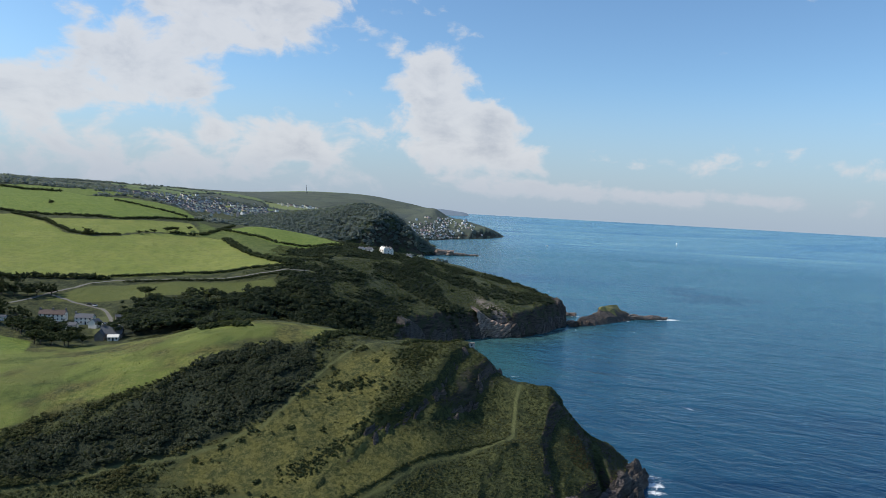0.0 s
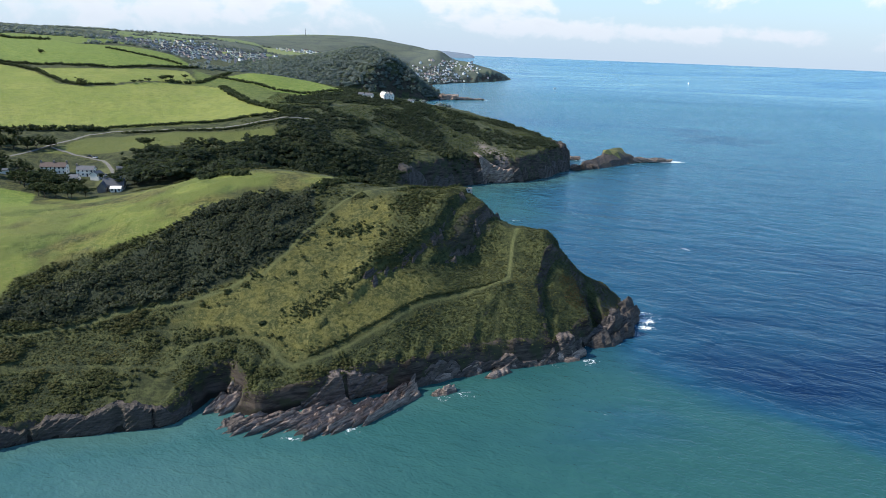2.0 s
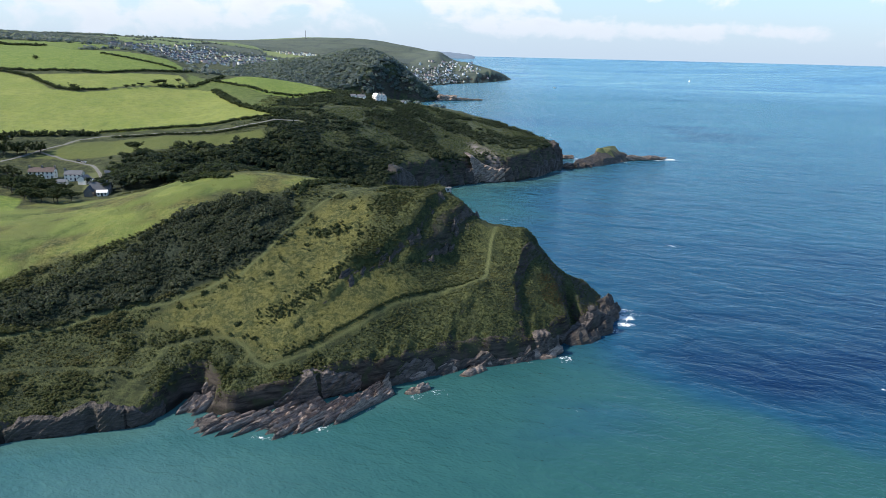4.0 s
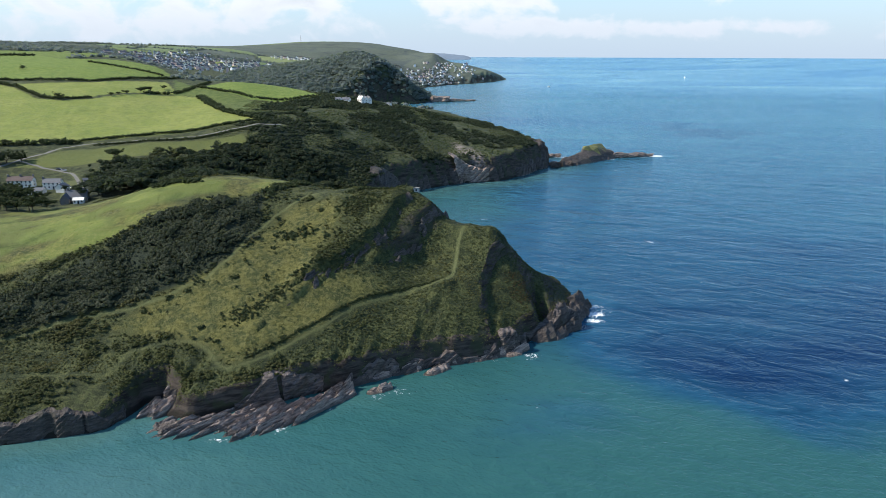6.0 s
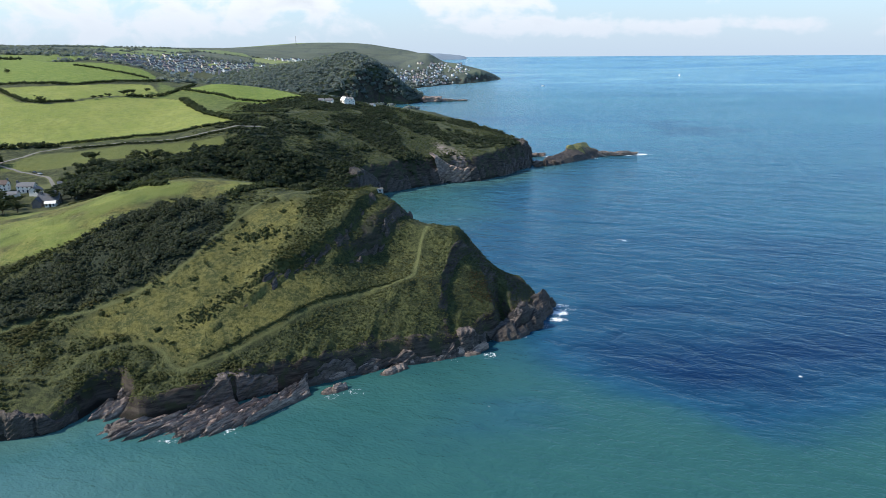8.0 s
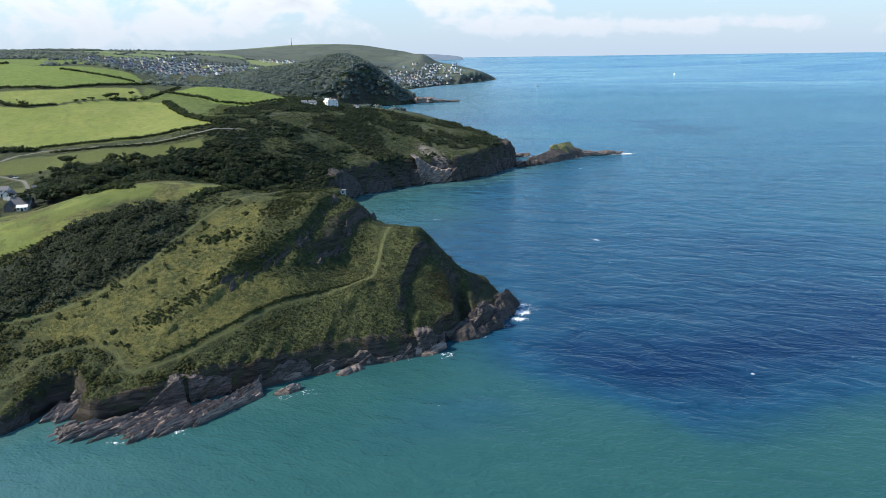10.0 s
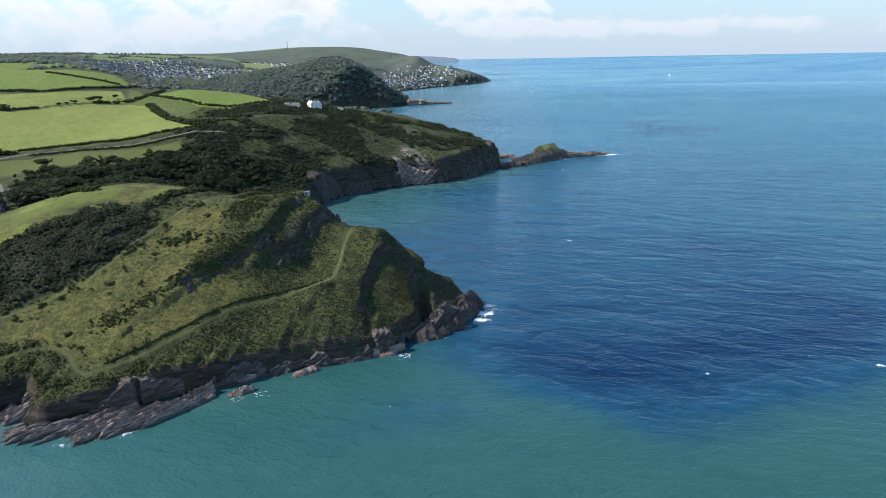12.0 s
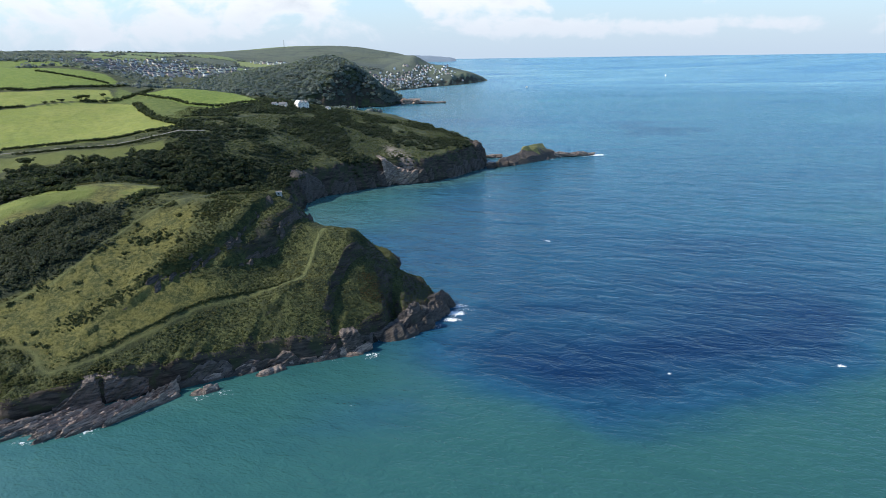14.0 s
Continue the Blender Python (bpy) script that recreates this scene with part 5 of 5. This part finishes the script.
    hedge("hedge", [(33, 296), (20, 293), (5, 284), (-5, 276), (-16, 264), (-27, 254), (-42, 243)], 0.45, 0.5, 0.1, 0.35, 0.75, "low bramble bank along the coast path")

    hedge("hedge", [(-53, 262), (-46, 265), (-40, 270), (-34, 276), (-30, 279)], 0.14, 4.2, 0.1, 0.3, 0.8, "dark bramble hollow across the grassy bank")
    hedge("hedge", [(-16, 324), (-9, 331), (3, 336), (9, 334)], 0.25, 5.0, 0.1, 0.35, 0.9, "dark heathery scrub below the headland's summit")
    hedge("hedge", [(-18, 290), (-11, 298), (-6, 305), (-2, 311)], 0.3, 3.2, 0.1, 0.35, 0.85, "dark scrub along the crag's upper edge")
    for x, y in ((-113, 269), (-108, 270), (-110, 266), (-113, 259), (-88, 270), (-73, 279), (-70, 283), (-80, 276), (-102, 263), (-106, 263), (-20, 310), (-24, 328), (-42, 304), (-30, 284), (-42, 285), (-54, 285), (-62, 259)):
        a = np.c_[x + rng.normal(0, 0.6, 9), y + rng.normal(0, 0.6, 9)]
        p = np.c_[a, land_height(a[:, 0], a[:, 1]) + rng.uniform(0, 0.4, 9)]
        tagged(leaf_mesh("gorse_bush", p, rng.uniform(0.5, 0.95, 9), SMALL_CLUMPS, HEDGE, 0.3), "lone dark gorse bush on the grassy bank", "bush", "lone gorse bushes")


build_scrub()

# ---- single trees ----


def tree(seed, height, width, lean=0.0, base=0.35, tufts=34, mat=None):
    """A trunk with limbs, and a crown of many tufts with gaps between them."""
    own = random.Random(seed)
    root = new("tree")
    bm = bmesh.new()

    def limb(a, b, r0, r1):
        d = (b - a)
        q = d.to_track_quat("Z", "Y").to_matrix().to_4x4()
        bmesh.ops.create_cone(bm, segments=7, radius1=r0, radius2=r1, depth=d.length, cap_ends=True, matrix=Matrix.Translation((a + b) / 2) @ q)
    fork = Vector((lean * 0.4, 0, height * base))
    limb(Vector((0, 0, -0.8)), fork, height * 0.035, height * 0.024)
    ends = []
    for i in range(6):
        a = i * 1.05 + own.uniform(-0.3, 0.3)
        tip = fork + Vector((math.cos(a) * width * 0.33 + lean, math.sin(a) * width * 0.33, height * own.uniform(0.22, 0.55)))
        limb(fork, tip, height * 0.018, height * 0.006)
        ends.append(tip)
    part("trunk", bm, BARK, root)
    spots, radii = [], []
    for i in range(tufts):
        e = own.choice(ends)
        spots.append((e.x + own.gauss(0, width * 0.15), e.y + own.gauss(0, width * 0.15), e.z + own.gauss(0, height * 0.11)))
        radii.append(own.uniform(0.07, 0.15) * width)
    crown = leaf_mesh("crown", spots, radii, CLUMPS, mat or HEDGE, 0.0, 0.85)
    crown.parent = root
    return root


def plant(kind, x, y, scale, label, group="", turn=None):
    z = float(land_height(np.array([x]), np.array([y]))[0])
    m = pose(x, y, z - 0.1, 0, 0, rng.uniform(0, 360) if turn is None else turn)
    ob = copy_thing(kind, m)
    ob.scale = (scale, scale, scale)
    return tagged(ob, label, "tree", group)


def build_trees():
    round_tree = tree(1, 8, 9, 0, 0.16, 60)
    tall_tree = tree(2, 10, 9, 0, 0.15, 70)
    windy_tree = tree(3, 6.5, 8.5, 1.6, 0.36, 46)
    pine = tree(4, 9.5, 10, 0.4, 0.3, 60)
    for x, y, s in ((-212, 543, 1.5),):
        plant(windy_tree, x, y, s, "lone wind-bent tree on the slope below the lane")
    for x, y, s in ((-306, 770, 0.7), (-301, 777, 0.6), (-296, 786, 0.75), (-290, 806, 1.0), (-288, 813, 1.05), (-285, 820, 1.0), (-276, 842, 0.85)):
        plant(windy_tree, x, y, s, "wind-shaped hawthorn in a row on the field bank", "hawthorns on the field bank")
    for x, y, s in ((-349, 744, 0.95), (-345, 742, 0.7), (-474, 915, 0.7)):
        plant(round_tree, x, y, s, "round bushy tree standing in pasture")
    for x, y, s in ((-202, 405, 0.95), (-206, 409, 1.0), (-212, 407, 0.9), (-219, 408, 0.95), (-225, 413, 0.85), (-198, 413, 0.75), (-233, 424, 0.9), (-228, 430, 1.1), (-222, 434, 1.0), (-236, 440, 1.1), (-228, 446, 0.9), (-216, 440, 0.8), (-243, 432, 1.1), (-250, 440, 1.0), (-240, 455, 0.8), (-209, 428, 0.7), (-246, 462, 0.8)):
        plant(pine, x, y, s, "spreading dark tree shading the farm garden", "trees round the farm")
    for x, y, s in ((-310, 527, 1.1), (-302, 530, 1.2), (-294, 533, 1.0), (-289, 536, 1.15), (-281, 541, 1.0), (-320, 535, 1.2), (-318, 560, 1.1), (-330, 552, 1.2), (-340, 545, 1.2), (-262, 470, 0.8), (-270, 476, 0.9), (-278, 470, 1.0), (-286, 480, 1.1), (-300, 470, 1.1), (-272, 452, 0.9), (-256, 446, 0.8)):
        plant(tall_tree, x, y, s, "tall dark broadleaf tree beside the farm lane", "trees along the lane")
    made = random.Random(8)
    for i in range(46):
        f = i / 45
        x, y = -196 + 130 * f + made.uniform(-7, 7), 452 + 130 * f ** 1.2 + made.uniform(-9, 14)
        if min(math.hypot(x - px, y - py) for px, py in ((-215, 490), (-229, 511), (-200, 460), (-205, 475))) > 9:
            plant(made.choice((round_tree, tall_tree)), x, y, made.uniform(0.65, 1.05), "dark broadleaf tree in the valley wood", "trees in the valley wood")
    for kind in (round_tree, tall_tree, windy_tree, pine):
        for o in (*kind.children_recursive, kind):
            bpy.data.objects.remove(o)


build_trees()

# ---- buildings ----


def slab(bm, x0, x1, y0, y1, z0, z1):
    vs = [bm.verts.new(p) for p in ((x0, y0, z0), (x1, y0, z0), (x1, y1, z0), (x0, y1, z0), (x0, y0, z1), (x1, y0, z1), (x1, y1, z1), (x0, y1, z1))]
    for f in ((0, 3, 2, 1), (4, 5, 6, 7), (0, 1, 5, 4), (1, 2, 6, 5), (2, 3, 7, 6), (3, 0, 4, 7)):
        bm.faces.new([vs[i] for i in f])


def gable_body(length, depth, eaves, ridge):
    """Walls with gable ends, standing a metre into the ground."""
    bm = bmesh.new()
    l, d = length / 2, depth / 2
    ring = [(-l, -d), (l, -d), (l, d), (-l, d)]
    low = [bm.verts.new((x, y, -1.2)) for x, y in ring]
    top = [bm.verts.new((x, y, eaves)) for x, y in ring]
    e, w = bm.verts.new((l, 0, ridge)), bm.verts.new((-l, 0, ridge))
    for f in ((low[0], low[1], top[1], top[0]), (low[2], low[3], top[3], top[2]), (low[1], low[2], top[2], e, top[1]), (low[3], low[0], top[0], w, top[3])):
        bm.faces.new(f)
    return bm


def gable_roof(length, depth, eaves, ridge, over=0.35, thick=0.22):
    bm = bmesh.new()
    l, d = length / 2 + over, depth / 2 + over
    drop = (ridge - eaves) * over / (depth / 2)
    for side in (-1, 1):
        pts = [(-l, side * d, eaves - drop), (l, side * d, eaves - drop), (l, 0, ridge), (-l, 0, ridge)]
        a = [bm.verts.new((x, y, z + 0.03)) for x, y, z in pts]
        b = [bm.verts.new((x, y, z + 0.03 + thick)) for x, y, z in pts]
        for f in ((a[3], a[2], a[1], a[0]), (b[0], b[1], b[2], b[3]), (a[0], a[1], b[1], b[0]), (a[1], a[2], b[2], b[1]), (a[3], a[0], b[0], b[3]), (a[2], a[3], b[3], b[2])):
            bm.faces.new(f)
    bmesh.ops.recalc_face_normals(bm, faces=bm.faces)
    return bm


def box_part(name, mat, parent, x0, x1, y0, y1, z0, z1, label=""):
    bm = bmesh.new()
    slab(bm, x0, x1, y0, y1, z0, z1)
    return part(name, bm, mat, parent, label)


def window(parent, x, y, z, w, h, face):
    """A sash window in a wall: frame and pane. face: -1 front, 1 back, or 2 for an end wall."""
    holder = box_part("window", RENDER_WHITE, parent, *((x - w / 2 - 0.08, x + w / 2 + 0.08, min(y, y + face * 0.05), max(y, y + face * 0.05)) if abs(face) == 1 else (x, x + 0.05, y - w / 2 - 0.08, y + w / 2 + 0.08)), z - 0.08, z + h + 0.08)
    box_part("pane", GLASS, holder, *((x - w / 2, x + w / 2, min(y + face * 0.03, y + face * 0.07), max(y + face * 0.03, y + face * 0.07)) if abs(face) == 1 else (x + 0.03, x + 0.07, y - w / 2, y + w / 2)), z, z + h)


def cottage(name, length, depth, eaves, ridge, walls, roof, label, chimneys=(), windows=0, storeys=1, end_windows=0):
    root = new(name)
    part("wall", gable_body(length, depth, eaves, ridge), walls, root)
    part("roof", gable_roof(length, depth, eaves, ridge), roof, root)
    for cx in chimneys:
        box_part("chimney", STONE, root, cx - 0.5, cx + 0.5, -0.45, 0.45, ridge - 0.8, ridge + 1.5)
    for s in range(storeys):
        for i in range(windows):
            x = -length / 2 + (i + 0.5) * length / windows
            if s == 0 and i == windows // 2:
                box_part("door", GLASS, root, x - 0.5, x + 0.5, -depth / 2 - 0.06, -depth / 2 + 0.02, 0, 2.05, "dark painted front door")
            else:
                window(root, x, -depth / 2, 0.85 + s * 2.3, 0.95, 1.15, -1)
        for i in range(end_windows):
            window(root, length / 2, -depth / 2 + (i + 0.5) * depth / end_windows, 0.85 + s * 2.3, 0.9, 1.1, 2)
    return tagged(root, label, "house")


def set_down(ob, x, y, turn, lift=0.0):
    ob.matrix_world = pose(x, y, ground_at(x, y) + lift, 0, 0, turn)
    return ob


def car(x, y, turn, paint, label):
    root = new("car")
    bm = bmesh.new()
    slab(bm, -2.1, 2.1, -0.85, 0.85, 0.35, 0.95)
    bmesh.ops.bevel(bm, geom=bm.edges[:], offset=0.14, segments=2, affect="EDGES")
    part("body", bm, paint, root)
    bm = bmesh.new()
    slab(bm, -1.3, 1.0, -0.72, 0.72, 0.92, 1.45)
    for v in bm.verts:
        if v.co.z > 1.2:
            v.co.x *= 0.72
            v.co.y *= 0.88
    part("cabin", bm, GLASS, root, "dark glazed cabin")
    for wx in (-1.3, 1.3):
        for wy in (-0.8, 0.8):
            bm = bmesh.new()
            bmesh.ops.create_cone(bm, segments=14, radius1=0.33, radius2=0.33, depth=0.22, cap_ends=True, matrix=Matrix.Translation((wx, wy, 0.33)) @ Matrix.Rotation(radians(90), 4, "X"))
            part("wheel", bm, GLASS, root)
    tagged(root, label, "car")
    return set_down(root, x, y, turn)


def build_farm():
    set_down(cottage("farmhouse", 16, 6.5, 4.6, 7.0, RENDER_WHITE, TILE, "long white farmhouse with a red-brown tiled roof", (-8, 0, 8), 6, 2, 1), -248, 479, 6)
    set_down(cottage("farm_cottage", 11, 6.5, 4.4, 6.6, RENDER_WHITE, SLATE, "white cottage with a grey slate roof", (-6,), 4, 2, 2), -226, 477, 4)
    set_down(cottage("barn", 13, 5.5, 2.4, 4.0, RENDER_WHITE, SLATE, "low white outbuilding with a dark slate roof", (), 3), -232, 464, 4)
    set_down(cottage("annexe", 6, 6, 3.6, 5.6, RENDER_WHITE, SLATE, "small white annexe with a slate roof", (), 2, 1, 1), -215, 467, 80)
    set_down(cottage("stone_lodge", 12, 7, 3.6, 7.2, STONE, SLATE, "grey stone lodge with steep slate gables", (-5, 4), 3, 1, 2), -193, 441, 12)
    set_down(cottage("stone_wing", 9, 5, 3.4, 6.4, STONE, SLATE, "grey stone gabled wing of the lodge", (), 2), -198, 437, 100)
    set_down(cottage("conservatory", 6, 4.5, 2.2, 3.4, RENDER_WHITE, RENDER_WHITE, "white conservatory in front of the stone lodge", (), 3), -189, 434, 12)
    set_down(cottage("shed", 6, 4, 2.3, 3.4, STONE, SLATE, "small dark stone shed in the farmyard"), -207, 487, 30)
    set_down(cottage("shed", 8, 4.5, 2.6, 3.8, STONE, SLATE, "long dark shed beside the yard"), -204, 463, 95)
    set_down(cottage("garden_shed", 5, 4, 2.2, 3.0, RENDER_WHITE, SLATE, "pale garden shed among dark trees"), -272, 462, 20)
    car(-244, 522, -25, plain("dark_paint", (0.03, 0.035, 0.045), 0.3, 0.1), "dark car parked at the lane's gate")
    car(-239, 519, -25, plain("pale_paint", (0.6, 0.6, 0.6), 0.3, 0.1), "pale car parked at the lane's gate")
    car(-212, 474, 70, plain("white_paint", (0.75, 0.75, 0.75), 0.3, 0.1), "white car parked in the farmyard")


def build_lookout():
    root = new("lookout_hut")
    bm = bmesh.new()
    slab(bm, -1.5, 1.5, -1.1, 1.1, -1.2, 1.7)
    part("wall", bm, plain("worn_limewash", (0.42, 0.41, 0.38), 0.9, 0.4, 1.5), root)
    bm = bmesh.new()
    slab(bm, -1.65, 1.65, -1.25, 1.25, 1.7, 1.9)
    part("roof", bm, STONE, root)
    box_part("opening", GLASS, root, -0.5, 0.4, -1.16, -1.08, 0.4, 1.3, "dark doorway")
    box_part("buttress", STONE, root, -2.0, -1.5, -0.9, 0.9, -1.2, 1.2)
    tagged(root, "small weathered white stone lookout hut on the summit", "hut")
    set_down(root, 21, 344, 8, 0.2)


def build_terrace():
    """White gabled coastguard row on the skyline of the second headland."""
    for i in range(3):
        ob = cottage("white_cottage", 8.0, 4.6, 5.4, 8.4, RENDER_WHITE, SLATE if i else RENDER_WHITE, "white gabled cottage in the coastguard row", (0,), 2, 2, 1)
        tagged(ob, group="coastguard row")
        set_down(ob, -48 + i * 3.7, 818 + i * 3.0, -52, 0.4)
    set_down(cottage("white_cottage", 9, 5, 3.0, 5.0, RENDER_WHITE, SLATE, "low white cottage beside the coastguard row", (0,), 2), -64, 812, -20)
    set_down(cottage("white_cottage", 6, 4, 2.6, 4.2, RENDER_WHITE, SLATE, "low white outhouse below the coastguard row", (), 1), -72, 806, -20)
    set_down(cottage("white_cottage", 6, 4, 2.6, 4.0, RENDER_WHITE, SLATE, "small white cottage on the headland's brow", (), 1), -18, 845, -40)


def build_town():
    """The harbour town and the houses up its valley, in rows along the slopes."""
    made = random.Random(31)
    tints = [plain("wash_white", (0.86, 0.84, 0.80), 0.8, 0.1), plain("wash_cream", (0.70, 0.64, 0.52), 0.8, 0.1), plain("wash_grey", (0.50, 0.49, 0.48), 0.8, 0.2), plain("wash_pink", (0.62, 0.47, 0.42), 0.8, 0.1)]
    kinds = []
    for i, (l, d, e, r) in enumerate(((11, 8, 6, 9.5), (16, 9, 7.5, 11), (9, 8, 5, 8.5), (22, 10, 9, 13))):
        for t in range(4):
            k = new(("town_house", "villa", "terrace_house", "guest_house")[i])
            part("wall", gable_body(l, d, e, r), tints[t], k)
            part("roof", gable_roof(l, d, e, r), SLATE if (i + t) % 4 else TILE, k)
            box_part("chimney", STONE, k, l / 2 - 1.2, l / 2 - 0.2, -0.5, 0.5, r - 1, r + 1.6)
            kinds.append(k)
    # bearing of each quarter: centre, half widths, count, share of white fronts, name of the group
    quarters = (((60, 2860), (110, 150), 110, 0.9, "harbour town"), ((-60, 2780), (110, 130), 70, 0.88, "harbour town"), ((130, 3130), (90, 110), 50, 0.85, "harbour town"), ((-640, 2230), (240, 190), 190, 0.3, "valley town"), ((-560, 2480), (150, 120), 50, 0.5, "valley town"),
                ((-900, 2480), (230, 200), 70, 0.35, "valley town"), ((-470, 3050), (120, 50), 46, 0.95, "hill houses"), ((-480, 2060), (110, 60), 25, 0.3, "valley town"), ((-720, 2080), (150, 130), 130, 0.3, "valley town"), ((-760, 2560), (160, 130), 60, 0.5, "valley town"))
    for (cx, cy), (wx, wy), count, white, group in quarters:
        placed = []
        tries = 0
        while len(placed) < count and tries < count * 12:
            tries += 1
            x, y = made.gauss(cx, wx * 0.6), made.gauss(cy, wy * 0.6)
            if any(abs(x - a) < 11 and abs(y - b) < 11 for a, b in placed):
                continue
            z = ground_at(x, y)
            gap = float(shore_gap(np.array([x]), np.array([y]))[0])
            if gap < 14 or z > (78 if group == "harbour town" else 122):
                continue
            placed.append((x, y))
            size = made.uniform(0.62, 0.9)
            t = made.choice((0, 0, 1, 3)) if made.random() < white else made.choice((1, 2, 2, 3))
            k = kinds[made.choice((0, 0, 1, 2, 2, 3)) * 4 + t]
            ob = copy_thing(k, pose(x, y, z - 0.5, 0, 0, made.choice((50, 62, 75, 90, 105)) + made.uniform(-8, 8)))
            ob.scale = (size, size, size)
            tagged(ob, ("white-fronted town house with a slate roof" if t == 0 else "cream rendered town house with a pitched roof" if t == 1 else "grey terraced town house with a slate roof" if t == 2 else "pink-washed town house with a pitched roof"), "house", group)
    for k in kinds:
        for o in (*k.children_recursive, k):
            bpy.data.objects.remove(o)


def build_mast():
    root = new("radio_mast")
    bm = bmesh.new()
    bmesh.ops.create_cone(bm, segments=6, radius1=1.6, radius2=0.8, depth=44, cap_ends=True, matrix=Matrix.Translation((0, 0, 22)))
    part("mast", bm, SLATE, root)
    box_part("equipment_hut", STONE, root, 3, 9, -3, 3, -2, 4)
    tagged(root, "thin grey radio mast on the far down", "mast")
    set_down(root, -660, 4050, 0, -1)


def build_boats():
    root = new("sailing_boat")
    bm = bmesh.new()
    bmesh.ops.create_icosphere(bm, subdivisions=3, radius=1.0)
    for v in bm.verts:
        v.co = Vector((v.co.x * 6.5, v.co.y * 1.8, max(v.co.z, -0.4) * 1.2 + 0.4)) if v.co.z < 0.3 else Vector((v.co.x * 6.5, v.co.y * 1.8, 0.9))
    part("hull", bm, SAILCLOTH, root)
    bm = bmesh.new()
    bmesh.ops.create_cone(bm, segments=8, radius1=0.14, radius2=0.08, depth=17, cap_ends=True, matrix=Matrix.Translation((0.5, 0, 9)))
    part("mast", bm, SLATE, root)
    for name, pts in (("mainsail", ((0.3, 0, 2), (-5.6, 0, 2.2), (0.3, 0, 17))), ("jib", ((0.7, 0, 1.6), (6.0, 0, 1.4), (0.7, 0, 14)))):
        bm = bmesh.new()
        a = [bm.verts.new((x, -0.05, z)) for x, y, z in pts]
        b = [bm.verts.new((x, 0.05, z)) for x, y, z in pts]
        mid_a, mid_b = bm.verts.new(((pts[0][0] + pts[1][0]) / 2, 0.7, 7)), bm.verts.new(((pts[0][0] + pts[1][0]) / 2, 0.8, 7))
        for i in range(3):
            bm.faces.new((a[i], a[(i + 1) % 3], mid_a))
            bm.faces.new((b[(i + 1) % 3], b[i], mid_b))
            bm.faces.new((a[i], b[i], b[(i + 1) % 3], a[(i + 1) % 3]))
        part(name, bm, SAILCLOTH, root)
    tagged(root, "white sailing boat under full sail far out", "boat")
    x, y = 1235.0, 3400.0
    root.matrix_world = pose(x, y, float(sea_level(x, y)), 0, 8, -42)
    root.scale = (0.6, 0.6, 0.6)
    root = new("motor_boat")
    bm = bmesh.new()
    slab(bm, -5, 5, -1.7, 1.7, -0.3, 1.5)
    for v in bm.verts:
        if v.co.x > 0:
            v.co.y *= 0.35
    part("hull", bm, SAILCLOTH, root)
    box_part("cabin", RENDER_WHITE, root, -3, 1.2, -1.2, 1.2, 1.5, 3.2)
    tagged(root, "small white motor boat crossing the bay", "boat")
    root.matrix_world = pose(481, 2700, 0, 0, 0, 200)


build_farm()
build_lookout()
build_terrace()
build_town()
build_mast()
build_boats()
